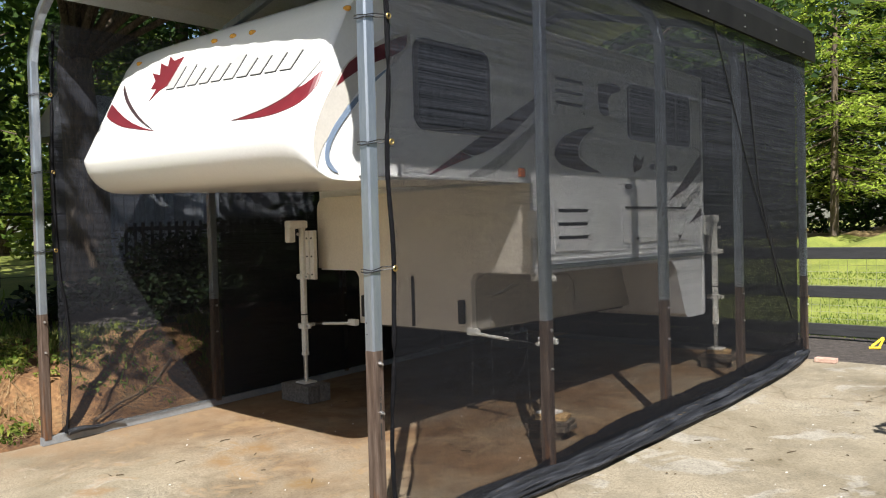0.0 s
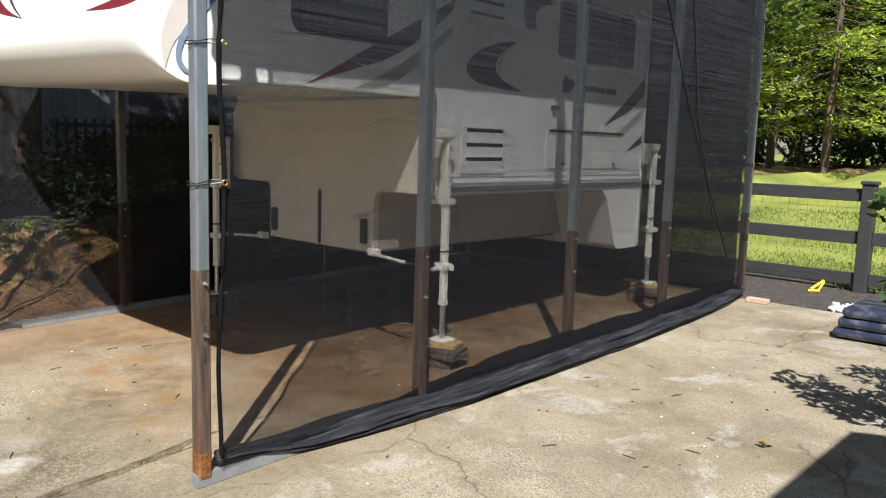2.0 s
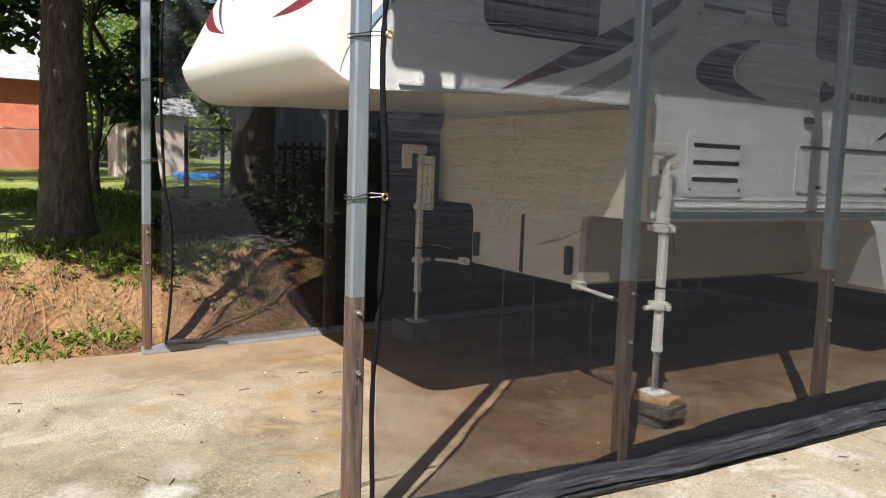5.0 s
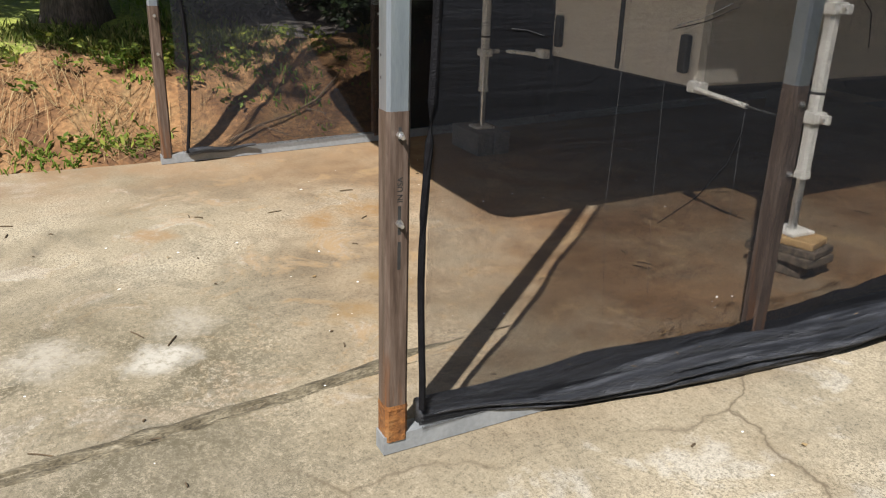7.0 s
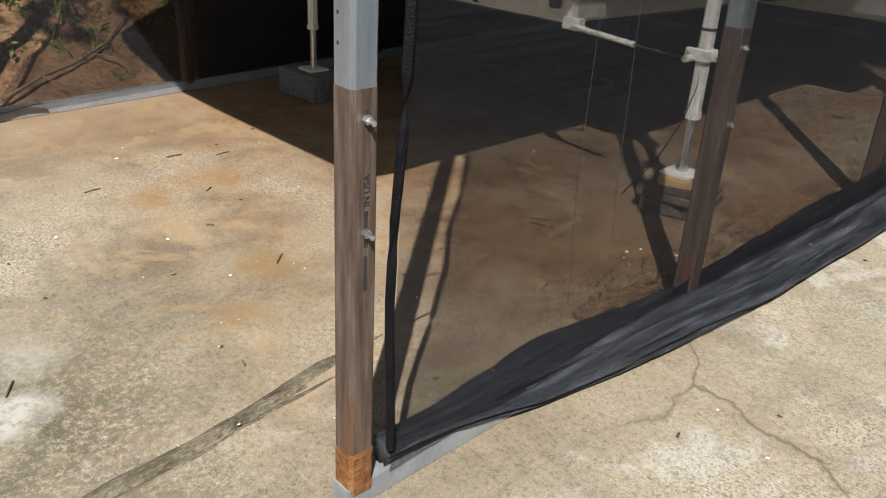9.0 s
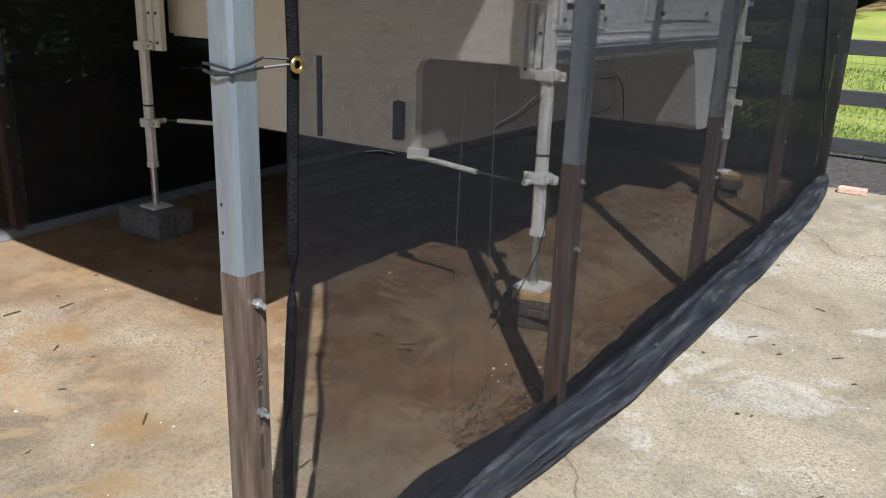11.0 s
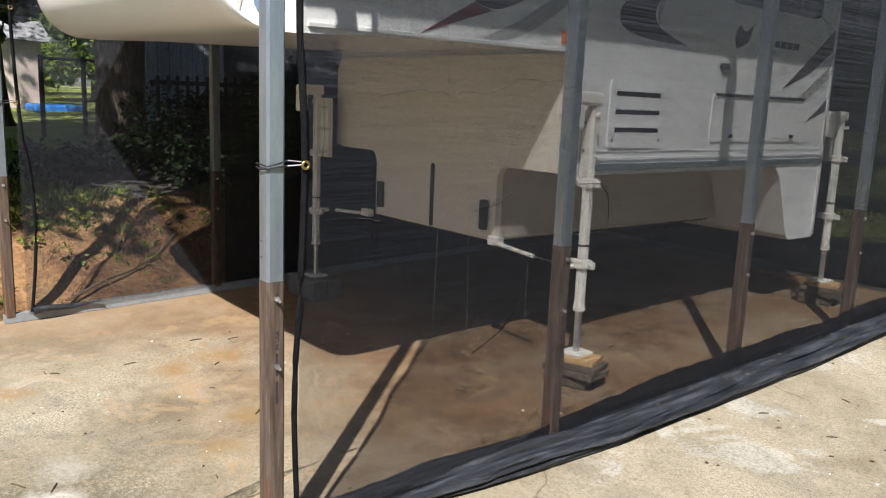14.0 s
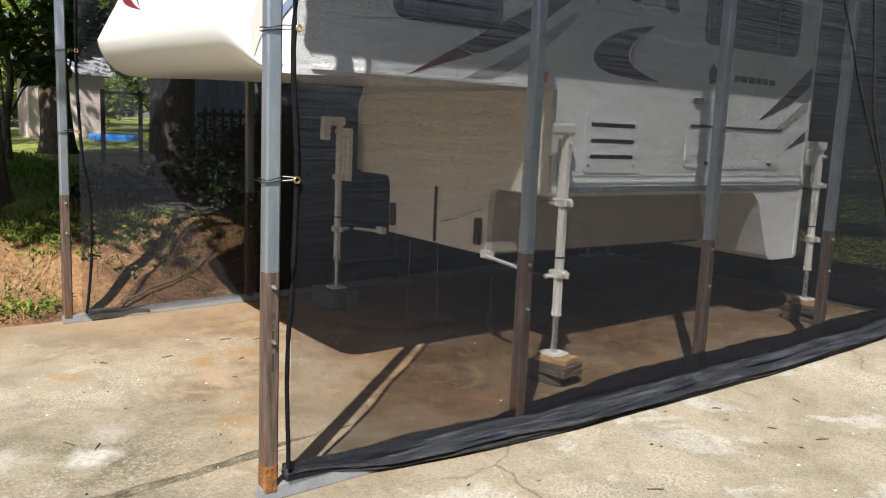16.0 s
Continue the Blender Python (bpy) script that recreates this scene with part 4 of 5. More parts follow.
part("side_seam", box(XS - .002, XS + .006, 5.03, 7.84, 1.392, 1.400, .001), M_SIDE, camper, "thin seam along the panels")
part("rub_strip", box(XS - .002, XS + .010, 5.03, 7.84, 1.345, 1.362, .002), M_SIDE, camper)
part("side_marker", box(XS + .0, XS + .02, 4.82, 4.89, 1.965, 2.03, .006), M_ORANGE, camper, "orange side reflector")
# front wall details
part("slot_seal", box(-4.625, -4.595, 4.943, 4.957, .81, 1.23, .003), M_BLACK, camper, "black vertical seal strip")
for x in (-4.07, -5.20):
    part("bumper", box(x - .03, x + .03, 4.920, 4.957, .86, 1.05, .012), M_BLACK, camper, "black rubber bumper")


# nose graphics: thin shapes laid on the front cap
def on_nose(x, z):
    u = (x - XS) / (XO - XS)
    return Vector((x, 2.76 + .5 * (z - .02 * (XS - x) - 2.14) + float(np.interp(u, EDGE_U, EDGE_Y)), z))


def nose_decal(name, outline, m, label="", lift=.004):
    bm = bmesh.new()
    outline = outline if name.startswith("emblem") else soft(outline)
    dens = []
    for (xa, za), (xb, zb) in zip(outline, outline[1:] + outline[:1]):
        steps = max(1, int(math.hypot(xb - xa, zb - za) / .06))
        for k in range(steps):
            dens.append((xa + (xb - xa) * k / steps, za + (zb - za) * k / steps))
    flat = [bm.verts.new((x, 0, z)) for x, z in dens]
    bm.faces.new(flat)
    for u in EDGE_U[1:-1]:
        bmesh.ops.bisect_plane(bm, geom=bm.verts[:] + bm.edges[:] + bm.faces[:], plane_co=(XS + (XO - XS) * u, 0, 0), plane_no=(1, 0, 0))
    bmesh.ops.triangulate(bm, faces=bm.faces[:])
    for v in bm.verts:
        p = on_nose(v.co.x, v.co.z)
        v.co = p + Vector((0, -lift, lift * .5))
    bmesh.ops.recalc_face_normals(bm, faces=bm.faces)
    ex = bmesh.ops.extrude_face_region(bm, geom=bm.faces[:])
    for v in ex["geom"]:
        if isinstance(v, bmesh.types.BMVert):
            v.co += Vector((0, .003, -.0015))
    bmesh.ops.recalc_face_normals(bm, faces=bm.faces)
    return part(name, bm, m, camper, label)


nose_decal("nose_swoosh", [(-4.065, 2.281), (-3.803, 2.264), (-3.61, 2.272), (-3.453, 2.31), (-3.404, 2.389), (-3.404, 2.445), (-3.404, 2.5), (-3.451, 2.43), (-3.593, 2.389), (-3.81, 2.316)], M_MAROON, "maroon swoosh")
nose_decal("nose_line", [(-4.028, 2.277), (-3.766, 2.331), (-3.562, 2.401), (-3.434, 2.545), (-3.427, 2.564), (-3.425, 2.541), (-3.53, 2.386), (-3.746, 2.314)], M_GREYDECAL, lift=.008)
nose_decal("nose_swoosh", [(-5.93, 2.63), (-5.93, 2.583), (-5.93, 2.525), (-5.583, 2.412), (-5.297, 2.361), (-4.97, 2.313), (-5.232, 2.37), (-5.547, 2.468)], M_MAROON, "maroon swoosh")
nose_decal("nose_line", [(-5.832, 2.762), (-5.585, 2.589), (-5.233, 2.414), (-4.97, 2.313), (-5.261, 2.409), (-5.623, 2.581), (-5.823, 2.725)], M_DARKDECAL, lift=.008)
# emblem as plain shapes
nose_decal("emblem", [(-5.276, 2.561), (-5.24, 2.648), (-5.332, 2.661), (-5.317, 2.719), (-5.43, 2.798), (-5.289, 2.761), (-5.363, 2.864), (-5.223, 2.815), (-5.256, 2.898), (-5.156, 2.847), (-5.027, 2.857), (-5.053, 2.778), (-4.999, 2.687), (-5.074, 2.656), (-5.176, 2.629)], M_MAROON, "maroon emblem")
for k in range(10):
    f0, f1 = (k + .06) / 10, (k + .80) / 10
    tall = 1.0 if k in (0, 1, 5) else .74
    xa, xb = -5.1 + 1.463 * f0, -5.1 + 1.463 * f1
    za, zb = 2.623 + -0.08 * f0, 2.623 + -0.08 * f1
    hh = .155 * tall
    for dx, dz, m, l in ((.009, -.007, M_BLACK, .003), (0, 0, M_GREYDECAL, .005)):
        nose_decal("emblem_bar", [(xa + dx, za + dz), (xb + dx, zb + dz), (xb + .05 + dx, zb + hh + dz), (xa + .05 + dx, za + hh + dz)], m, lift=l)
# side of the nose: pale wedge, slate-blue line and the cap's seam
decal("nose_panel", [(2.985, 1.99), (2.975, 2.13), (3.04, 2.29), (3.12, 2.42), (3.21, 2.54), (3.36, 2.66), (3.75, 2.86), (3.75, 2.70), (3.36, 2.46), (3.21, 2.30), (3.10, 2.15), (3.04, 2.08), (3.01, 2.0), (3.0, 1.96)], M_TANDECAL, "pale taupe wedge decal")
decal("nose_edge", [(3.62, 2.62), (3.40, 2.44), (3.27, 2.31), (3.16, 2.19), (3.09, 2.08), (3.08, 2.0), (3.15, 1.935), (3.10, 1.945), (3.055, 1.99), (3.06, 2.09), (3.13, 2.21), (3.25, 2.33), (3.40, 2.47)], M_BLUEDECAL, "slate-blue line decal", x=XS + .005)
decal("nose_swoosh_side", [(3.15, 2.42), (3.20, 2.50), (3.25, 2.57), (3.38, 2.65), (3.72, 2.80), (3.72, 2.70), (3.36, 2.56)], M_MAROON, "maroon decal", x=XS + .005)
for x, z in [(-4.689, 2.907), (-4.472, 2.902), (-4.248, 2.883), (-5.763, 2.976), (-3.405, 2.873)]:
    p = on_nose(x, min(z, 2.93))
    bm = bmesh.new()
    bmesh.ops.create_uvsphere(bm, u_segments=10, v_segments=6, radius=1)
    bmesh.ops.scale(bm, vec=(.034, .018, .017), verts=bm.verts)
    bmesh.ops.translate(bm, vec=p, verts=bm.verts)
    part("clearance_light", bm, M_AMBER, camper, "amber clearance light", smooth=True)


def jack(x, y, ztop, foot, mirror=1):
    j = thing("camper_jack", "cream-painted camper jack leg with motor head, standing on blocks", "jack", "camper jacks")
    part("outer_tube", square_bar([(x, y, foot + .26), (x, y, ztop)], .054, bev=.013), M_CREAM, j)
    part("collar", square_bar([(x, y, foot + .255), (x, y, foot + .285)], .062, bev=.014), M_CREAM, j)
    part("band", square_bar([(x, y, foot + .625), (x, y, foot + .637)], .058, bev=.014), M_UNDER, j, "dark rubber band")
    part("inner_tube", square_bar([(x, y, foot + .015), (x, y, foot + .28)], .036), M_CHROME, j, "bare steel inner tube")
    part("foot_plate", box(x - .07, x + .07, y - .07, y + .07, foot, foot + .015, .003), M_CREAM, j)
    head = part("gear_head", box(x - .042, x + .042, y - .17, y + .042, ztop - .01, ztop + .065, .018), M_CREAM, j, "cream gear housing")
    part("motor", box(x - .036, x + .036, y - .172, y - .098, ztop - .135, ztop + .0, .014), M_CREAM, head, "hanging motor housing")
    part("crank_nut", rod([(x + mirror * .03, y, ztop - .06), (x + mirror * .062, y, ztop - .06)], .016, 10), M_CREAM, j)
    for z in (foot + .50, foot + .955):
        cl = part("clamp", box(x - .040, x + .040, y - .040, y + .040, z, z + .05, .005), M_CREAM, j)
        part("clamp_ear", box(x - .085, x + .085, y - .012, y + .012, z + .005, z + .045, .004), M_CREAM, cl)
        for dx in (-.065, .065):
            part("bolt", rod([(x + dx, y - .024, z + .025), (x + dx, y + .024, z + .025)], .009, 6), M_BOLT, cl)
    for a, b in ((.030, .082), (.092, .150)):
        xa, xb = sorted((x - mirror * a, x - mirror * b))
        br = part("bracket", box(xa, xb, y + .010, y + .050, foot + .955, ztop - .03, .004), M_CREAM, j, "mounting bracket plate")
        for k in range(3):
            z = foot + 1.0 + k * (ztop - foot - 1.10) / 2
            part("bolt", rod([((xa + xb) / 2, y + .004, z), ((xa + xb) / 2, y + .012, z)], .009, 6), M_UNDER, br)
    return j


JACKS = ((-3.305, 5.01, 1.66, 1, .176), (-5.865, 4.79, 1.66, -1, .16), (-3.33, 7.96, 1.62, 1, .176), (-5.9, 7.96, 1.62, -1, .16))
for x, y, zt, mir, up in JACKS:
    g = slab_z(0, y)
    jack(x, y, zt, g + up, mir)
    bl = thing("block_stack", "stacked weathered timber offcuts under a camper jack" if up > .17 else "pair of pale concrete blocks under a camper jack", "blocks", "jack blocks")
    if up < .17:
        for dy in (-.13, .002):
            part("block", box(x - .21, x + .19, y + dy, y + dy + .125, g, g + up - .001, .006), M_BLOCK, bl)
        continue
    layers = ((3, .125, .085, .066), (-6, .165, .098, .040), (2, .150, .095, .034), (5, .112, .082, .035))
    z = g + .001
    for k, (a, w, d, h) in enumerate(layers):
        for half in ((-1, 1) if h > .05 else (0,)):
            y0, y1 = (-d, d) if half == 0 else ((-d, -.004) if half < 0 else (.004, d - .012 * k))
            bm = box(-w + .014 * half, w + .01 * half, y0, y1, 0, h - .001, .006)
            bmesh.ops.transform(bm, matrix=Matrix.Translation((x + .012 * k, y - .01, z)) @ Matrix.Rotation(radians(a + 14), 4, 'Z'), verts=bm.verts)
            part("timber", bm, M_TIMBER if k == 3 else M_TIMBER_OLD, bl, "orange-tan top board" if k == 3 else "")
        z += h


def tie(x0, x1, y, z):
    t = thing("turnbuckle_tie", "white spring-loaded tie-down between camper and jack leg", "tie-down", "tie-downs")
    s = 1 if x1 > x0 else -1
    part("bracket", box(min(x0, x0 + s * .10), max(x0, x0 + s * .10), y - .025, y + .025, z - .02, z + .035, .006), M_CREAM, t)
    part("sleeve", rod([(x0 + s * .06, y - .02, z), (x0 + s * .42, y - .04, z - .02)], .013, 8), M_CREAM, t)
    part("rod", rod([(x0 + s * .42, y - .04, z - .02), (x1, y, z - .04)], .006, 6), M_UNDER, t)
    part("end", rod([(x1, y - .01, z - .04), (x1, y + .10 if x1 > -4 else y - .05, z - .04)], .016, 8), M_CREAM, t)


tie(-4.0, -3.345, 4.94, .80)
tie(-5.26, -5.85, 4.90, .80)

# ---- paddock fence at the back ----
FY = 10.1
fence = thing("board_fence", "black painted three-rail board fence with wire mesh behind", "fence")
for x in (-9.2, -6.8, -4.4, -1.98, .45, 2.9, 5.3):
    po = part("post", box(x - .065, x + .065, FY - .065, FY + .065, .10, 1.33, .008), M_FENCE, fence)
    part("cap", box(x - .08, x + .08, FY - .08, FY + .08, 1.33, 1.37, .012), M_FENCE, po)
for x0, x1 in ((-9.2, -6.8), (-6.8, -4.4), (-4.4, -1.98), (-1.98, .45), (.45, 2.9), (2.9, 5.3)):
    for z in (.33, .77, 1.22):
        part("rail", box(x0 + .067, x1 - .067, FY - .02, FY + .02, z - .068, z + .068, .006), M_FENCE, fence)
bm = bmesh.new()
for k in range(int((5.3 + 9.2) / .10)):
    x = -9.2 + .10 * k
    rod([(x, FY + .03, .2), (x, FY + .03, 1.25)], .0016, 3, bm, close=False)
for k in range(14):
    z = .22 + .078 * k
    rod([(-9.2, FY + .032, z), (5.3, FY + .032, z)], .0016, 3, bm, close=False)
tagged(part("wire_mesh", bm, M_CHAINLINK, fence, "thin welded wire mesh"), kind="stuff")

# ---- house that shades the near drive ----
house = thing("house", "plain pale-sided house beside the drive", "house")
part("wall", box(1.75, 8.5, -12, 3.55, -.1, 3.0), M_SIDING, house)
part("roof", prism([(.85, 3.0), (9.4, 3.0), (5.1, 5.2)], "y", -12.4, 3.85), M_SHEDROOF, house, "grey shingle roof")


# ---- trees ----
def leaves(bm, centre, radii, n, size, rng, droop=0.0):
    for _ in range(n):
        while True:
            p = Vector((rng.uniform(-1, 1), rng.uniform(-1, 1), rng.uniform(-1, 1)))
            if .2 < p.length < 1:
                break
        p = p * (p.length ** -.35)
        c = Vector(centre) + Vector((p.x * radii[0], p.y * radii[1], p.z * radii[2]))
        a = Vector((rng.gauss(0, 1), rng.gauss(0, 1), rng.gauss(0, .6) - droop)).normalized()
        b = a.cross(Vector((rng.gauss(0, 1), rng.gauss(0, 1), rng.gauss(0, 1)))).normalized()
        s = size * rng.uniform(.6, 1.4)
        v = [bm.verts.new(c + a * s), bm.verts.new(c + b * s * .42), bm.verts.new(c - a * s), bm.verts.new(c - b * s * .42)]
        bm.faces.new(v)


def broad_tree(x, y, h, crown_r, trunk_r, seed, m=M_LEAF, first=.35, clumps=26, per=150, size=.11, lean=0.0, extra_boughs=()):
    rng = random.Random(seed)
    z0 = ground_z(x, y) - .1
    t = thing("tree", "tall broad-leaved tree with a rough brown trunk", "tree", "trees")
    trunk = bmesh.new()
    pts = [(x + lean * k * h / 6 + .06 * rng.uniform(-1, 1) * k, y + .06 * rng.uniform(-1, 1) * k, z0 + h * .9 * k / 6) for k in range(7)]
    rings, nr, ns = [], 40, 20
    for k in range(nr + 1):
        f = 6 * (k / nr) ** 1.5
        i = min(5, int(f))
        c = Vector(pts[i]).lerp(Vector(pts[i + 1]), f - i)
        rise = c.z - z0
        rad = trunk_r * (1 - .75 * f / 6) * (1 + .5 * math.exp(-rise / .22))
        ring = []
        for q in range(ns):
            a = q * math.tau / ns
            w = 1 + .10 * noise.noise((math.cos(a) * 1.6 + seed, math.sin(a) * 1.6, rise * .9)) + .07 * noise.noise((math.cos(a) * 5, math.sin(a) * 5 + seed, rise * 1.6)) + .22 * math.exp(-rise / .18) * math.sin(5 * a + seed)
            ring.append(trunk.verts.new((c.x + rad * w * math.cos(a), c.y + rad * w * math.sin(a), c.z)))
        rings.append(ring)
    for u, v in zip(rings, rings[1:]):
        for q in range(ns):
            trunk.faces.new((u[q], u[(q + 1) % ns], v[(q + 1) % ns], v[q]))
    cr = bmesh.new()
    for k in range(clumps):
        f = first + (1 - first) * rng.random()
        a = rng.uniform(0, math.tau)
        r = crown_r * (1 - .55 * max(0, f - .6) / .4) * rng.uniform(.25, 1)
        i = min(5, int(f * 6))
        base = Vector(pts[i])
        c = Vector((base.x + r * math.cos(a), base.y + r * math.sin(a), z0 + h * f + rng.uniform(-.3, .6)))
        mid = (base + c) / 2 + Vector((0, 0, .15 * r))
        rod([base, mid, c], trunk_r * .22, 6, trunk, r1=.012)
        q = rng.uniform(.6, 1.15) * crown_r * .36
        leaves(cr, c, (q, q, q * .62), per, size, rng)
    for c in extra_boughs:
        base = Vector(pts[2])
        rod([base, (base + Vector(c)) / 2 + Vector((0, 0, .3)), c], .05, 6, trunk, r1=.012)
        leaves(cr, c, (.55, .55, .35), 330, .09, rng)
    part("trunk", trunk, M_BARK, t, "furrowed brown trunk and limbs", smooth=True)
    tagged(part("crown", cr, m, t, "uneven green crown"), kind="stuff")
    return t


def pine_tree(x, y, h, r, seed, m=M_PINE):
    """A conifer: limbs that droop and turn up at the tip, with flat feathery sprays along them."""
    rng = random.Random(seed)
    z0 = ground_z(x, y) - .1
    t = thing("conifer", "tall sunlit conifer with drooping feathery branches", "tree", "conifers at the lawn's edge")
    trunk = bmesh.new()
    rod([(x, y, z0), (x + .1, y, z0 + h * .5), (x, y, z0 + h)], .022 * h ** .7, 9, trunk, r1=.02)
    cr, limbs = bmesh.new(), bmesh.new()
    nl = int(h * 2.3)
    for k in range(nl):
        f = (k + .5) / nl
        z = z0 + h * (.13 + .87 * f)
        reach = r * 1.12 * (1 - f) ** .6 + .25
        for j in range(7):
            a = rng.uniform(0, math.tau)
            rr = reach * rng.uniform(.55, 1.15)
            d = Vector((math.cos(a), math.sin(a), 0))
            mid = Vector((x, y, z)) + d * rr * .55 + Vector((0, 0, -.16 * rr))
            tip = Vector((x, y, z)) + d * rr + Vector((0, 0, -.10 * rr))
            rod([(x, y, z), mid, tip], .02, 4, limbs, r1=.005, close=False)
            side = Vector((-d.y, d.x, 0))
            for q in range(64):
                w = rng.uniform(.22, 1.0)
                base = Vector((x, y, z)).lerp(mid, w / .55) if w < .55 else mid.lerp(tip, (w - .55) / .45)
                sgn = rng.choice((-1, 1))
                c = base + side * sgn * rng.uniform(.0, .42) * (1.25 - w * .6) + Vector((0, 0, rng.gauss(-.02, .05)))
                g = (d * rng.uniform(.5, 1.1) + side * sgn * rng.uniform(.2, .9) + Vector((0, 0, rng.gauss(-.05, .35)))).normalized()
                u = g.cross(Vector((rng.gauss(0, .5), rng.gauss(0, .5), 1))).normalized()
                ln, wd = rng.uniform(.10, .22), rng.uniform(.022, .045)
                cr.faces.new([cr.verts.new(p) for p in (c - g * ln * .6, c + u * wd, c + g * ln, c - u * wd)])
    part("trunk", trunk, M_BARK, t)
    tagged(part("branchwork", limbs, M_BARK, t), kind="stuff")
    tagged(part("crown", cr, m, t, "feathery green crown"), kind="stuff")


broad_tree(-8.75, 2.35, 9.5, 3.2, .235, 1, clumps=28, first=.38, per=300, size=.065,
           extra_boughs=((-9.2, 1.6, 3.05), (-9.6, 1.9, 2.95), (-9.0, 1.1, 3.25), (-9.9, 1.3, 3.1), (-9.3, 2.1, 3.5), (-8.8, .8, 3.5), (-9.7, .7, 3.3)))
broad_tree(-14.6, 4.1, 10.5, 4.0, .26, 2, clumps=44, first=.26, per=170, size=.13)
# this tree's high boughs, out of view, are added to shade the bushes
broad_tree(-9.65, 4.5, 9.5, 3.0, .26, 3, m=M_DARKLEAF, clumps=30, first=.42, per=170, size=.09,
           extra_boughs=((-7.3, 3.3, 4.8), (-7.5, 4.1, 4.7), (-7.2, 4.8, 4.9), (-7.5, 5.5, 4.8), (-7.2, 6.2, 4.9), (-7.5, 7.0, 4.9), (-8.0, 3.4, 5.3), (-8.1, 4.3, 5.4), (-8.0, 5.2, 5.3), (-8.1, 6.1, 5.4), (-7.0, 2.8, 5.0), (-7.8, 4.8, 5.9), (-7.7, 3.8, 5.9)))
# unseen tree; its crown and boughs are placed to shade lawn and bank top
broad_tree(-8.1, -.5, 9.5, 3.5, .25, 41, clumps=60, first=.48, per=190, size=.13, extra_boughs=((-6.7, .5, 3.7), (-7.3, .9, 3.6), (-7.0, 1.4, 3.8), (-7.7, 1.2, 3.7), (-6.6, 1.0, 3.9), (-7.2, 1.9, 3.7), (-7.7, .4, 3.6), (-8.1, 1.8, 3.9), (-8.2, .9, 3.8)))
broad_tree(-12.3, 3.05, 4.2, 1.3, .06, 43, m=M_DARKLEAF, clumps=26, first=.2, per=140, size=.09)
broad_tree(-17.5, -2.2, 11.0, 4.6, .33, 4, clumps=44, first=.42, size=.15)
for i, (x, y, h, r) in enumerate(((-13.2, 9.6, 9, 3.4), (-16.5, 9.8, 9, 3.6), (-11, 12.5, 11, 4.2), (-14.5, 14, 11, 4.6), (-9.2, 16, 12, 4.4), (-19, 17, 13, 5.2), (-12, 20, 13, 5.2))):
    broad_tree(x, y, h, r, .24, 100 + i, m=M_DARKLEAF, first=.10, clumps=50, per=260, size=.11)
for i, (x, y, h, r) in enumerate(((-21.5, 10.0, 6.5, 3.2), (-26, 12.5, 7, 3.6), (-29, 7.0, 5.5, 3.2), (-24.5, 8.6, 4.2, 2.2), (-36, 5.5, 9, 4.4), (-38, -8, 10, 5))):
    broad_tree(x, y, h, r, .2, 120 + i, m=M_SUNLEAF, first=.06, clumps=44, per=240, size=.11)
for i, (x, y, h, r) in enumerate(((-7.6, 26.5, 13, 3.4), (-4.4, 29, 14, 3.6), (-10.6, 30, 13, 3.5), (-1.2, 32, 14, 3.6), (2.5, 30, 13, 3.4), (-14, 34, 14, 3.6))):
    pine_tree(x, y, h, r, 20 + i)
for i in range(13):
    rng = random.Random(150 + i)
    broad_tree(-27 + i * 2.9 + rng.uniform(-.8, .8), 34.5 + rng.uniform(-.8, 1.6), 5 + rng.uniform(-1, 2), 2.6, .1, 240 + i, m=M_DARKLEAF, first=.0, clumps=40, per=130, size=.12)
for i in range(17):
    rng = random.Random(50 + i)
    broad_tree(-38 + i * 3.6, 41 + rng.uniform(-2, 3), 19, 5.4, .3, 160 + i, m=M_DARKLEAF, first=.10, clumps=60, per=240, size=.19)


# ---- bushes above the bank ----
def bush(x, y, h, r, seed, n=420, size=.055):
    rng = random.Random(seed)
    b = thing("bush", "dense evergreen bush, darkened for shade, above the clay bank", "bush", "bushes on the bank")
    z0 = ground_z(x, y) - .05
    st, cr = bmesh.new(), bmesh.new()
    for k in range(7):
        a, q = rng.uniform(0, math.tau), r * rng.uniform(.2, .75)
        c = Vector((x + q * math.cos(a), y + q * math.sin(a), z0 + h * rng.uniform(.35, .8)))
        rod([(x, y, z0), c], .012, 5, st, r1=.004)
        leaves(cr, c, (r * .5, r * .5, h * .3), n // 7, size, rng)
    part("stems", st, M_BARK, b)
    tagged(part("crown", cr, M_BUSH_SHADED, b, "dense small leaves coloured for deep shade"), kind="stuff")


rng = random.Random(77)
for k in range(9):
    bush(-8.75 + rng.uniform(-.2, .25), 3.55 + .68 * k, .42 + (.25 if k > 3 else 0), .55, 300 + k)
for k in range(7):
    bush(-8.15 + rng.uniform(-.1, .2), 4.75 + .7 * k, .34, .45, 340 + k)

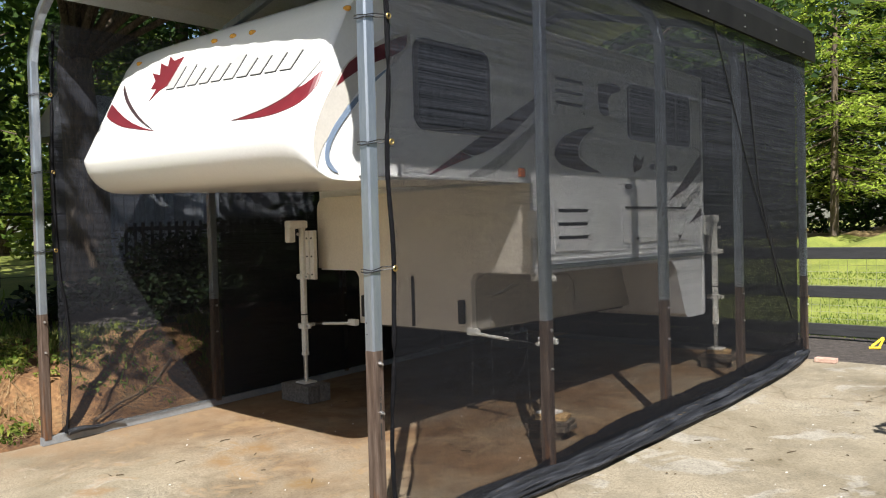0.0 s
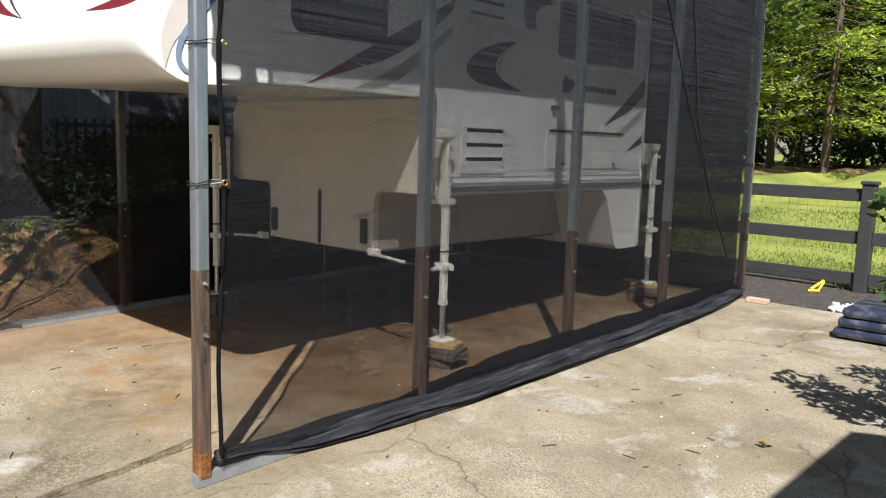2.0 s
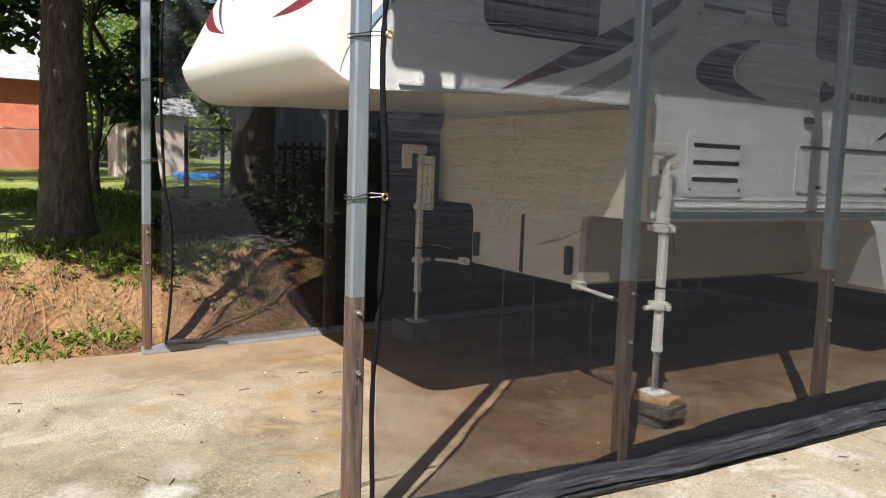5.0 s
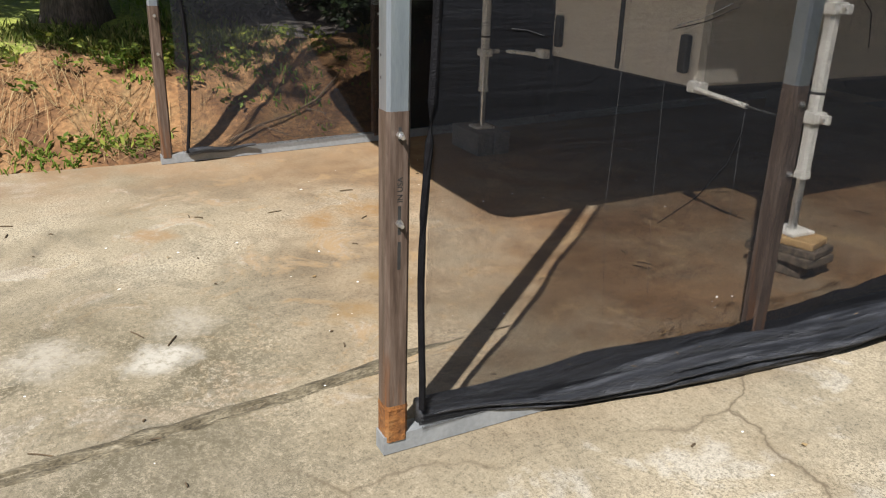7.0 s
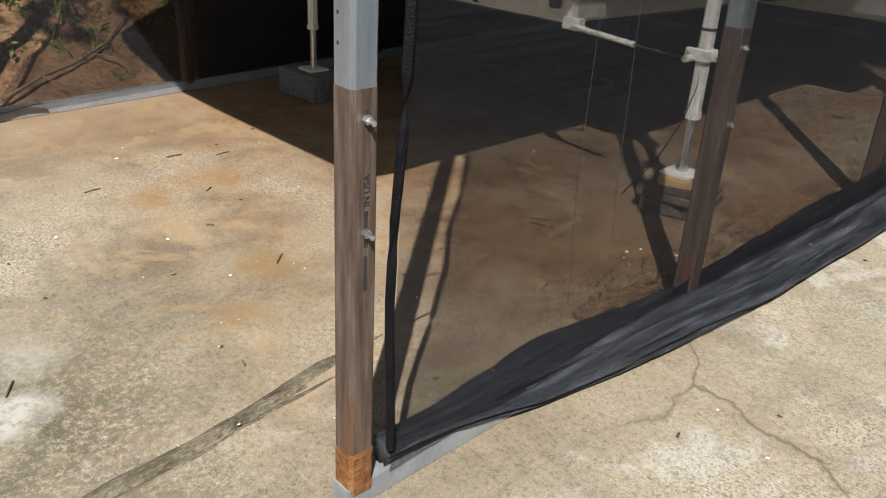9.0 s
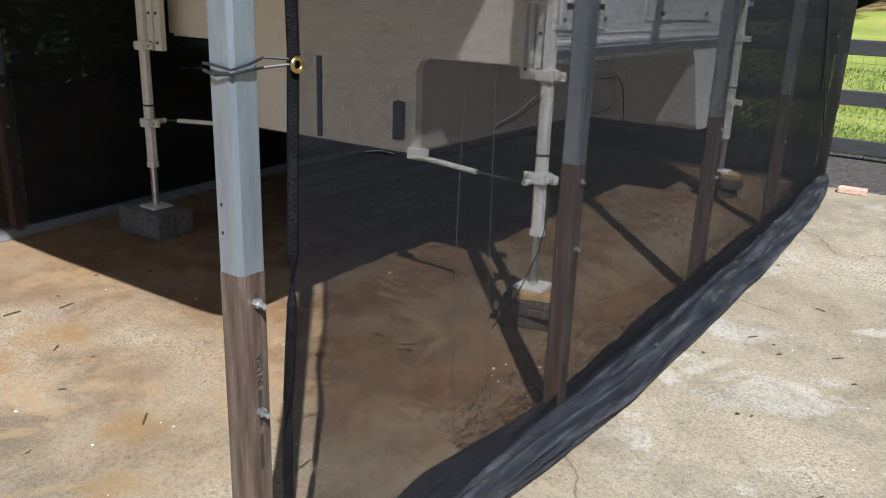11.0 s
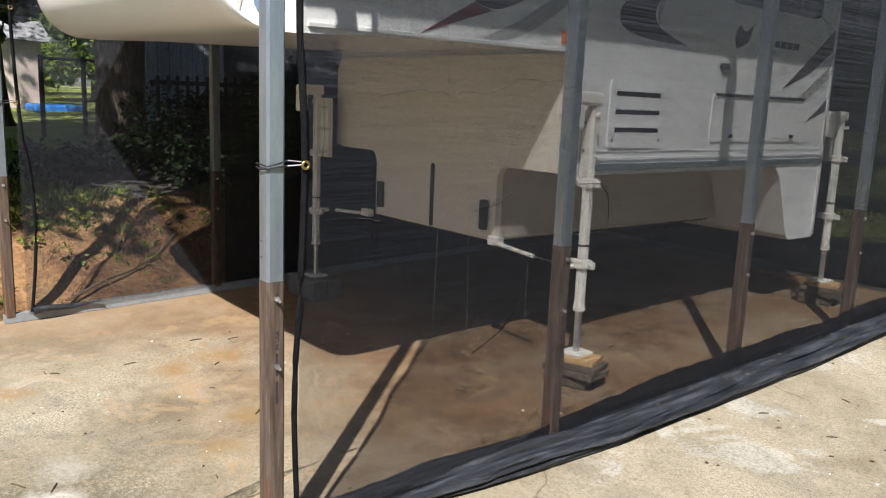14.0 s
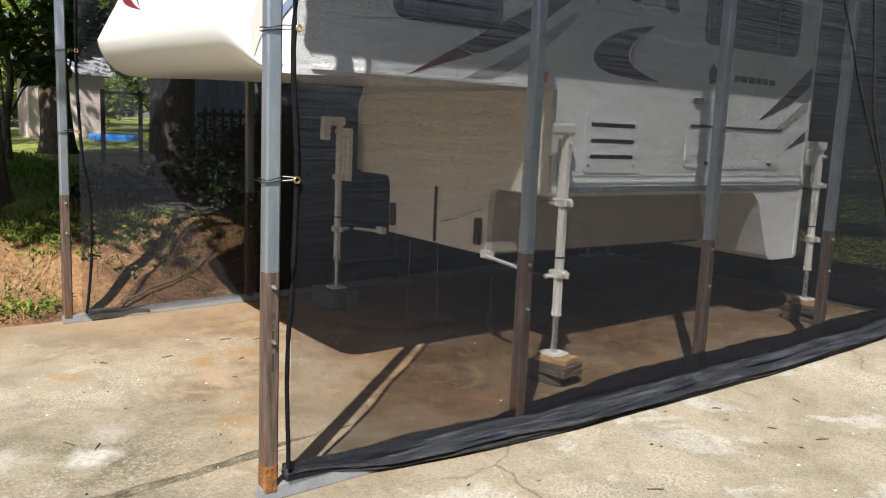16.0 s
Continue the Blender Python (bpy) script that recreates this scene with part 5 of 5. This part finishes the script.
# ---- ground cover ----
def tufts(name, label, category, spots, m, height, spread, blades, seed, width=.006, lie=.5):
    rng = random.Random(seed)
    bm = bmesh.new()
    for x, y in spots:
        for _ in range(blades):
            px, py = x + rng.gauss(0, spread), y + rng.gauss(0, spread)
            pz = ground_z(px, py) - .012
            a = rng.uniform(0, math.tau)
            hh = height * rng.uniform(.5, 1.3)
            ln = rng.uniform(.2, 1) * lie
            d = Vector((math.cos(a), math.sin(a), 0))
            w = Vector((-d.y, d.x, 0)) * width * rng.uniform(.7, 1.5)
            p0 = Vector((px, py, pz))
            p1 = p0 + d * hh * ln * .5 + Vector((0, 0, hh * .6))
            p2 = p0 + d * hh * ln * 1.2 + Vector((0, 0, hh * (1 - .35 * ln)))
            v = [bm.verts.new(p) for p in (p0 - w, p0 + w, p1 + w * .8, p2, p1 - w * .8)]
            bm.faces.new(v)
    return tagged(part(name, bm, m), label, category, kind="stuff")


def scatter(n, x0, x1, y0, y1, seed, clump=1.0):
    rng = random.Random(seed)
    out = []
    while len(out) < n:
        x, y = rng.uniform(x0, x1), rng.uniform(y0, y1)
        if noise.noise((x * clump, y * clump, seed)) > -.05 + rng.uniform(-.3, .3):
            out.append((x, y))
    return out


tufts("bank_grass", "ragged green grass along the top of the bank", "grass", scatter(520, -8.6, -7.55, -2, 3.6, 3, 1.6) + scatter(60, -7.9, -7.4, 3.4, 5, 33, 2), M_SHADEGRASS, .11, .07, 9, 4)
tufts("bank_weeds", "low weeds at the foot of the clay bank", "weeds", scatter(26, -6.8, -6.58, -1.5, 2.62, 5) + scatter(70, -7.5, -6.7, -1, 6, 6, 2) + scatter(60, -7.7, -7.25, 2.2, 4.6, 61, 2.5) + [(-7.35, 3.25), (-7.3, 3.3), (-7.4, 3.2), (-6.75, 2.4), (-6.7, 2.55), (-6.85, 2.3)] * 3, M_BLADE, .06, .05, 11, 7, .007, .95)
tufts("shaded_lawn", "shaded lawn under the trees", "grass", scatter(2200, -14, -8.3, -3, 3.5, 8, .4), M_BLADE, .11, .12, 6, 9, .008)
tufts("sunny_lawn", "mown sunlit lawn beyond the fence", "grass", scatter(3000, -8, 2, 10.3, 17, 11, .2), M_BLADE, .05, .12, 7, 12, .007)


def leafy_weeds():
    rng = random.Random(64)
    bm = bmesh.new()
    spots = [(-7.05, 3.2), (-6.95, 3.28), (-7.2, 3.0), (-7.5, 2.6), (-7.45, 2.35), (-7.6, 2.5), (-7.35, 2.2), (-6.75, 2.45), (-6.7, 2.3), (-6.72, 2.6), (-6.8, 2.15), (-7.55, 1.8), (-7.4, 1.5), (-7.6, 1.2), (-7.2, 1.9)]
    spots += [(rng.uniform(-7.75, -7.35), rng.uniform(.2, 4.2)) for _ in range(42)]
    for x, y in spots:
        z = ground_z(x, y) + .10 * noise.noise((x * 1.7, y * 1.7, 0))
        leaves(bm, (x, y, z + .05), (.09, .10, .05), rng.randint(14, 38), .028, rng)
    return tagged(part("leafy_weeds", bm, M_WEED), "yellow-green leafy weeds rooted in the clay bank", "weeds", kind="stuff")


M_WEED = leaf_mat("weed_leaves", [(.05, .085, .015), (.13, .17, .03), (.26, .27, .05)], .3)
leafy_weeds()


def straws(seed, n):
    rng = random.Random(seed)
    bm = bmesh.new()
    for _ in range(n):
        x, y = rng.uniform(-7.8, -6.6), rng.uniform(-2, 7)
        if (y > 2.8 and rng.random() < .93) or noise.noise((x * 2.2, y * 2.2, 6)) < -.12:
            continue
        z = ground_z(x, y) + .10 * noise.noise((x * 1.7, y * 1.7, 0)) + .03
        a = rng.uniform(0, math.tau)
        ln = rng.uniform(.04, .22)
        d = Vector((math.cos(a) * ln, math.sin(a) * ln, 0))
        q = Vector((x, y, z)) + d
        q.z = ground_z(q.x, q.y) + .10 * noise.noise((q.x * 1.7, q.y * 1.7, 0)) + rng.uniform(.015, .05)
        w = Vector((-d.y, d.x, 0)).normalized() * rng.uniform(.0009, .0024)
        p = Vector((x, y, z))
        bm.faces.new([bm.verts.new(c) for c in (p - w, p + w, q + w, q - w)])
    return tagged(part("dry_stalks", bm, M_STRAW), "dry straw and stalks lying over the clay bank", "straw", kind="stuff")


straws(14, 6500)


branch = thing("fallen_branch", "dead pale branch lying down the clay bank", "branch")
def on_bank(x, y, up=.025):
    return Vector((x, y, ground_z(x, y) + .10 * noise.noise((x * 1.7, y * 1.7, 0)) + up))


part("stem", rod([on_bank(-7.15, 4.15, .06), on_bank(-7.0, 3.92, .05), on_bank(-6.86, 3.66, .04), on_bank(-6.74, 3.42, .03), on_bank(-6.62, 3.16, .03)], .006, 7, r1=.011), M_DEADWOOD, branch, smooth=True)
part("twig", rod([on_bank(-6.95, 3.82, .04), on_bank(-6.80, 3.92, .08), on_bank(-6.68, 3.95, .05)], .006, 6, r1=.002), M_DEADWOOD, branch)
part("twig", rod([on_bank(-6.74, 3.42, .03), on_bank(-6.64, 3.46, .06), on_bank(-6.60, 3.62, .03), on_bank(-6.58, 3.95, .03)], .006, 6, r1=.002), M_DEADWOOD, branch)


# ---- far buildings and yard things ----
def brick_house():
    h = thing("brick_house", "low red brick house with pale roof beyond the trees", "house")
    part("wall", box(-34, -27, -14, 3.45, .6, 3.7), M_BRICKRED, h, "red brick wall")
    part("roof", prism([(-34.5, 3.7), (-26.6, 3.7), (-30.5, 6.2)], "y", -14.4, 3.9), M_SHEDROOF, h)
    part("window", box(-27.02, -26.95, -2.2, -1.0, 1.9, 3.1), M_BLACKGLASS, h)


brick_house()
pink = thing("garden_shed", "small pale pink garden shed behind the trees", "shed")
part("wall", box(-22.6, -20.9, 4.6, 6.3, .7, 2.6, .01), M_PINKSHED, pink)
part("roof", prism([(-22.8, 2.6), (-20.7, 2.6), (-21.75, 3.1)], "y", 4.4, 6.5), M_SHEDROOF, pink)
tarp = thing("tarp", "bright blue tarp lying in the grass", "tarp")
part("sheet", box(-20.3, -19.3, 5.75, 6.75, ground_z(-19.8, 6) - .05, ground_z(-19.8, 6) + .14, .05), M_BLUE, tarp)
pick = thing("wire_fence", "dark metal post and rail fence with thin wires in the shade", "fence")
for y in (4.22, 4.74, 6.40):
    gz = ground_z(-11.9, y)
    part("post", rod([(-11.9, y, gz - .05), (-11.9, y, 2.02)], .032, 8), M_WOOD_DARK, pick)
part("rail", rod([(-11.9, 4.2, 1.98), (-11.9, 6.5, 1.98)], .022, 6), M_WOOD_DARK, pick)
for k in range(5):
    part("wire", rod([(-11.9, 4.2, 1.1 + .17 * k), (-11.9, 6.5, 1.1 + .17 * k)], .003, 4), M_WOOD_DARK, pick)
outhouse = thing("board_shed", "weathered blue-grey board shed in shade behind the bushes", "shed")
M_GREYBOARD = mat("grey_weathered_boards", [(.20, .22, .26), (.28, .30, .34), (.36, .38, .41)], rough=.85, scale=4, bump=.3, stretch=(6, 6, .6), rand=.18)
for k in range(24):
    y = 5.12 + .15 * k
    part("board", box(-10.62 - .004 * (k % 2), -10.60, y, y + .142, ground_z(-10.6, 6) - .1, 3.1 + .01 * (k % 3), .004), M_GREYBOARD, outhouse)
part("back", box(-12.4, -10.63, 5.16, 8.68, ground_z(-10.6, 6) - .1, 3.08), M_WOOD_DARK, outhouse)
part("roof", prism([(-12.7, 3.1), (-10.35, 3.1), (-11.5, 3.7)], "y", 4.95, 8.9), M_SHEDROOF, outhouse)
run_in = thing("field_shelter", "dark open-fronted field shelter at the edge of the wood", "shed")
part("back", box(-8.6, -4.0, 37.0, 37.1, 1.5, 3.0), M_WOOD_DARK, run_in)
part("roof", box(-8.8, -3.8, 34.0, 37.2, 2.78, 2.92, .01), M_SHEDROOF, run_in)
part("board", box(-8.7, -4.6, 33.9, 34.0, 2.24, 2.40, .01), M_SHEDROOF, run_in)
for x in (-8.6, -6.4, -4.1):
    part("post", box(x - .07, x + .07, 34.0, 34.14, 1.2, 2.8), M_WOOD_DARK, run_in)

# bits on the mulch bed and the slab's end
bk = thing("brick", "single weathered pink brick lying at the slab's end", "brick")
part("body", box(-2.60, -2.40, 8.60, 8.70, slab_z(0, 8.65), slab_z(0, 8.65) + .045, .006), mat("old_brick", [(.42, .26, .20), (.52, .36, .29)], rough=.9, scale=12, bump=.4), bk)
toy = thing("yellow_sprinkler", "yellow plastic lawn sprinkler lying on the mulch", "sprinkler")
bm = bmesh.new()
rod([(-2.34, 9.66, .23), (-2.25, 9.76, .32)], .014, 8, bm)
rod([(-2.27, 9.67, .22), (-2.24, 9.74, .31)], .012, 8, bm)
rod([(-2.36, 9.64, .215), (-2.25, 9.66, .22)], .014, 8, bm)
part("body", bm, M_YELLOW, toy)
rng = random.Random(77)
pebble_meshes = []
for k in range(5):
    bm = bmesh.new()
    bmesh.ops.create_icosphere(bm, subdivisions=1, radius=1)
    for v in bm.verts:
        v.co *= 1 + .25 * noise.noise(v.co * 1.4 + Vector((k * 7, 0, 0)))
    me = bpy.data.meshes.new("stone")
    bm.to_mesh(me)
    bm.free()
    me.materials.append(M_STONE)
    pebble_meshes.append(me)
stones = thing("stone_bed", "bed of loose white stones beside the mulch", "stones")
for k in range(170):
    st = new("stone", pebble_meshes[k % 5])
    st.parent = stones
    t = rng.random()
    x = -1.85 + 1.5 * t + rng.uniform(-.1, .1)
    y = 8.78 + rng.random() * (.25 + .9 * t)
    st.matrix_basis = Matrix.LocRotScale((x, y, .20 + rng.uniform(0, .035)), Euler((rng.uniform(0, 6), rng.uniform(0, 6), rng.uniform(0, 6))), Vector((1, .8, .6)) * rng.uniform(.03, .06))
bag = thing("soil_bags", "stack of dark blue printed plastic sacks", "sacks")
for k in range(3):
    bm = box(-1.55 + .03 * k, -.95 + .03 * k, 7.75, 8.35, .17 + .085 * k, .17 + .085 * (k + 1), .035)
    part("sack", bm, mat("sack_film", [(.012, .016, .032), (.022, .030, .060), (.14, .14, .15)], rough=.3, scale=9, fine=.2), bag)
shrub = thing("shrub", "leafy green shrub at the house corner", "shrub")
bm, br = bmesh.new(), bmesh.new()
rng = random.Random(31)
for k in range(16):
    a, r = rng.uniform(0, math.tau), rng.uniform(.05, .5)
    c = Vector((-.1 + r * math.cos(a), 5.75 + r * math.sin(a), .35 + rng.uniform(.1, 1.2)))
    rod([(-.1, 5.75, .08), c], .014, 5, br, r1=.004)
    leaves(bm, c, (.22, .22, .18), 110, .045, rng)
part("stems", br, M_BARK, shrub)
tagged(part("crown", bm, M_LEAF, shrub, "dense green leaves"), kind="stuff")

# twigs and dead leaves on the slab
rng = random.Random(91)
bm = bmesh.new()
for k in range(150):
    x, y = rng.uniform(-5.6, -.9), rng.uniform(.8, 7.5)
    if -3.0 < x < -2.5 and y > 2.7:
        continue
    a, ln = rng.uniform(0, math.tau), rng.choice((.012, .02, .03, .05, .08))
    z = slab_z(0, y)
    d = Vector((math.cos(a), math.sin(a), 0)) * ln / 2
    rod([Vector((x, y, z + .004)) - d, Vector((x, y, z + .006)), Vector((x, y, z + .004)) + d], .0022 + .0015 * rng.random(), 5, bm)
tagged(part("twigs", bm, mat("dark_twig", [(.05, .035, .02), (.10, .07, .04)], rough=.9, scale=30)), "small dark twigs and bits on the slab", "debris", kind="stuff")
bm = bmesh.new()
for k in range(40):
    x, y = rng.uniform(-5.6, -.9), rng.uniform(1.2, 7.5)
    z = slab_z(0, y)
    a = rng.uniform(0, math.tau)
    s1, s2 = rng.uniform(.008, .02), rng.uniform(.005, .012)
    u, w = Vector((math.cos(a), math.sin(a), .15)) * s1, Vector((-math.sin(a), math.cos(a), .1)) * s2
    c = Vector((x, y, z + .007))
    bm.faces.new([bm.verts.new(p) for p in (c + u, c + w, c - u + Vector((0, 0, .004)), c - w)])
c = Vector((-1.07, 5.13, slab_z(0, 5.13) + .02))
for ux, uy in ((1, .2), (-.4, 1), (-.6, -.7), (.3, -1)):
    u = Vector((ux, uy, .3)) * .05
    w = Vector((-uy, ux, .1)) * .022
    bm.faces.new([bm.verts.new(p) for p in (c, c + u * .6 + w, c + u, c + u * .6 - w)])
chips = bmesh.new()
for k in range(170):
    x, y = rng.uniform(-5.8, -.9), rng.uniform(.9, 7.5)
    if -3.0 < x < -2.5 and y > 2.7:
        continue
    q = bmesh.ops.create_icosphere(chips, subdivisions=1, radius=1)["verts"]
    sz = rng.choice((.002, .0025, .003, .004, .006))
    bmesh.ops.transform(chips, matrix=Matrix.LocRotScale((x, y, slab_z(0, y) + sz * .3), Euler((0, 0, rng.uniform(0, 6))), Vector((sz * rng.uniform(1, 1.8), sz, sz * .5))), verts=q)
tagged(part("stone_chips", chips, M_STONE), "small pale stone chips scattered on the slab", "gravel", kind="stuff")
tagged(part("dead_leaves", bm, M_STRAW), "dry tan leaf litter on the slab", "leaf litter", kind="stuff")


# ---- ties, cords and creases of the screens ----
def tie_ring(x, y, z, gy, gx):
    """A black wire tie round a leg, hooked through a brass eyelet in the hem."""
    t = thing("cable_tie", "black wire tie looped round a carport leg", "tie", "screen ties")
    h = .037
    loop = [(x - h, y - h, z), (x, y - h - .006, z - .006), (x + h, y - h, z - .002), (x + h + .006, y, z + .004), (x + h, y + h, z + .006), (gx, gy, z + .012)]
    part("wire", rod(loop, .0028, 6), M_WIRE, t)
    part("wire", rod([(a, b, c + .012 + .006 * math.sin(k * 2.0)) for k, (a, b, c) in enumerate(loop)], .0028, 6), M_WIRE, t)
    bm = bmesh.new()
    n, rr = 14, .012
    rings = []
    for k in range(n):
        a = k * math.tau / n
        ring = []
        for q in range(6):
            c = q * math.tau / 6
            rad = rr + .0045 * math.cos(c)
            ring.append(bm.verts.new((gx + .012 + .0045 * math.sin(c), gy + rad * math.cos(a), z + .012 + rad * math.sin(a))))
        rings.append(ring)
    for k in range(n):
        for q in range(6):
            bm.faces.new((rings[k][q], rings[(k + 1) % n][q], rings[(k + 1) % n][(q + 1) % 6], rings[k][(q + 1) % 6]))
    bmesh.ops.recalc_face_normals(bm, faces=bm.faces)
    part("eyelet", bm, M_BRASS, t, "brass eyelet", smooth=True)


for z in (1.41, 2.02, 2.62):
    tie_ring(XR, POST_R[0], z, 2.912, screen_x(2.912, z) + .004)
    tie_ring(XL, POST_L[0], z + .1, 2.80, -6.395)
for z in (.8, 1.5, 2.1, 2.9):
    tie_ring(XR, POST_R[-1], z, 8.86, screen_x(8.86, z) + .004)
for pts in ([(6.60, 3.31), (7.0, 2.64), (7.32, 2.10), (7.85, 1.35), (8.40, .64)], [(7.24, 3.18), (7.40, 2.6), (7.57, 1.91), (7.8, 1.45), (8.03, 1.0)]):
    cord = thing("cord", "thin black cord hanging down the shade screen", "cord", "cords")
    part("strand", rod([(screen_x(y, z) + .012, y, z) for y, z in pts], .006, 6), M_WIRE, cord)
# creases: pale rods paint the light on folds, dark ones their shade
M_FOLD_LIGHT = mat("fold_highlight", [(.030, .031, .034), (.075, .076, .080)], rough=.6, scale=30, spec=.1)
FOLD_HIGHLIGHTS = ([(3.22, 1.66), (3.38, 1.685), (3.50, 1.68), (3.54, 1.66), (3.58, 1.69), (3.70, 1.68)], [(3.70, 1.68), (3.80, 1.71), (3.87, 1.75), (4.05, 1.74)],
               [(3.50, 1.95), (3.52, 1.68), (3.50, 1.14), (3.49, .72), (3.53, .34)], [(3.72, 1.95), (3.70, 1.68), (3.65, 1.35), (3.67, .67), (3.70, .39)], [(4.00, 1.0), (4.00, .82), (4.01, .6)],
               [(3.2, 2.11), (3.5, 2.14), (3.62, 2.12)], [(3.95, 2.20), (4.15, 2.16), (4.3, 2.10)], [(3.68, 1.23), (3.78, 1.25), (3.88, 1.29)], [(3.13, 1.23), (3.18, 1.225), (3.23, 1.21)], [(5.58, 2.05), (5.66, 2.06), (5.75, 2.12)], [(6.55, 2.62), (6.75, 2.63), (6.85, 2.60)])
FOLD_SHADOWS = ([(3.67, 1.22), (3.79, 1.24), (3.91, 1.28)], [(3.70, .63), (3.85, .70), (3.96, .80), (4.00, .90)], [(3.72, .64), (3.83, .69)], [(4.29, 1.31), (4.42, 1.31), (4.48, 1.26), (4.50, 1.15)],
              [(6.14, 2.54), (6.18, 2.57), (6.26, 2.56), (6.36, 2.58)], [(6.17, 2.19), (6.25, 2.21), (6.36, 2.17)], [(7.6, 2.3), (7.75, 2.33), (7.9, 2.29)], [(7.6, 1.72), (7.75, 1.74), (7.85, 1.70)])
for folds, m, rr in ((FOLD_HIGHLIGHTS[:2], M_FOLD_LIGHT, .0013), (FOLD_HIGHLIGHTS[2:5], M_FOLD_LIGHT, .0005), (FOLD_HIGHLIGHTS[5:], M_FOLD_LIGHT, .0011), (FOLD_SHADOWS, M_HEM, .0016)):
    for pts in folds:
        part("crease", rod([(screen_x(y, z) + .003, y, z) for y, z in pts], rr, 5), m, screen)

boards = thing("picket_fence", "dark narrow picket fence above the clay bank", "fence")
for k in range(46):
    y = 4.78 + .112 * k
    x = -9.3 + .02 * noise.noise((k * .7, 0, 0))
    part("picket", box(x - .011, x + .011, y, y + .035, ground_z(x, y) - .08, ground_z(x, y) + .90 + .02 * noise.noise((k, 3, 0)), .003), M_WOOD_DARK, boards)
for dz in (.15, .80):
    part("rail", box(-9.345, -9.313, 4.75, 9.95, ground_z(-9.3, 5) + dz, ground_z(-9.3, 5) + dz + .05), M_WOOD_DARK, boards)
LX = -25.0
link = thing("chain_link_fence", "galvanised chain-link fence in the sun beyond the trees", "fence")
for y in (1.2, 3.2, 5.2):
    part("post", rod([(LX, y, .8), (LX, y, 2.25)], .03, 8), M_CHAINLINK, link)
part("top_rail", rod([(LX, 1.2, 2.22), (LX, 5.2, 2.22)], .02, 8), M_CHAINLINK, link)
bm = bmesh.new()
for k in range(72):
    y = .0 + .075 * k
    for sgn in (1, -1):
        y2 = y + sgn * 1.25
        a, b = max(1.2, min(5.2, y)), max(1.2, min(5.2, y2))
        if abs(a - b) > .1:
            za = .95 + 1.25 * (a - y) / (y2 - y)
            zb = .95 + 1.25 * (b - y) / (y2 - y)
            rod([(LX, a, za), (LX, b, zb)], .004, 3, bm, close=False)
tagged(part("wire_netting", bm, M_CHAINLINK, link), kind="stuff")

# stamped mill marks and holes on the front leg
def stamp(text, x, y, z, size, parent):
    cu = bpy.data.curves.new("stamp", 'FONT')
    cu.body, cu.size, cu.extrude = text, size, .0004
    tmp = new("stamp_curve", cu)
    me = bpy.data.meshes.new_from_object(tmp)
    bpy.data.objects.remove(tmp)
    me.materials.append(M_BLACK)
    ob = new("stamp", me)
    ob.parent = parent
    # letters read upwards on the face that looks along x
    ux, uy, uz = Vector((0, 0, 1)), Vector((0, -1, 0)), Vector((1, 0, 0))
    ob.matrix_basis = Matrix(((ux.x, uy.x, uz.x, x), (ux.y, uy.y, uz.y, y), (ux.z, uy.z, uz.z, z), (0, 0, 0, 1)))
    return ob


front_sleeve = [o for o in carport.children if o.name.startswith("sleeve")][0]
tagged(stamp("IN USA", XR + .0345, POST_R[0] + .010, .79, .022, front_sleeve), "dark stamped letters")
for z0, z1 in ((.955, .99), (.70, .78), (.60, .68)):
    part("stamp_bar", box(XR + .0342, XR + .0347, POST_R[0] - .003, POST_R[0] + .006, z0, z1), M_BLACK, front_sleeve)
front_bow = [o for o in carport.children if o.name.startswith("roof_bow")][0]
for z in (1.11, 1.165):
    part("hole", rod([(XR - .012, POST_R[0] - .0335, z), (XR - .012, POST_R[0] - .0325, z)], .004, 8), M_BLACK, front_bow)

rng = random.Random(210)
for k in range(9):
    hx, hy = -8.9 + rng.uniform(-.2, .2), 5.05 + .9 * k
    hedge = thing("bush", "dense green bush, darkened for shade, behind the clay bank", "bush", "bushes on the bank")
    bm, br = bmesh.new(), bmesh.new()
    for j in range(14):
        a, r = rng.uniform(0, math.tau), rng.uniform(.05, .62)
        c = Vector((hx + r * .8 * math.cos(a), hy + r * math.sin(a), ground_z(hx, hy) + rng.uniform(.1, .62 + .16 * min(k, 2))))
        rod([(hx, hy, ground_z(hx, hy) - .1), c], .02, 5, br, r1=.005)
        leaves(bm, c, (.34, .38, .26), 210, .042, rng)
    part("stems", br, M_BARK, hedge)
    tagged(part("crown", bm, M_BUSH_SHADED, hedge), kind="stuff")
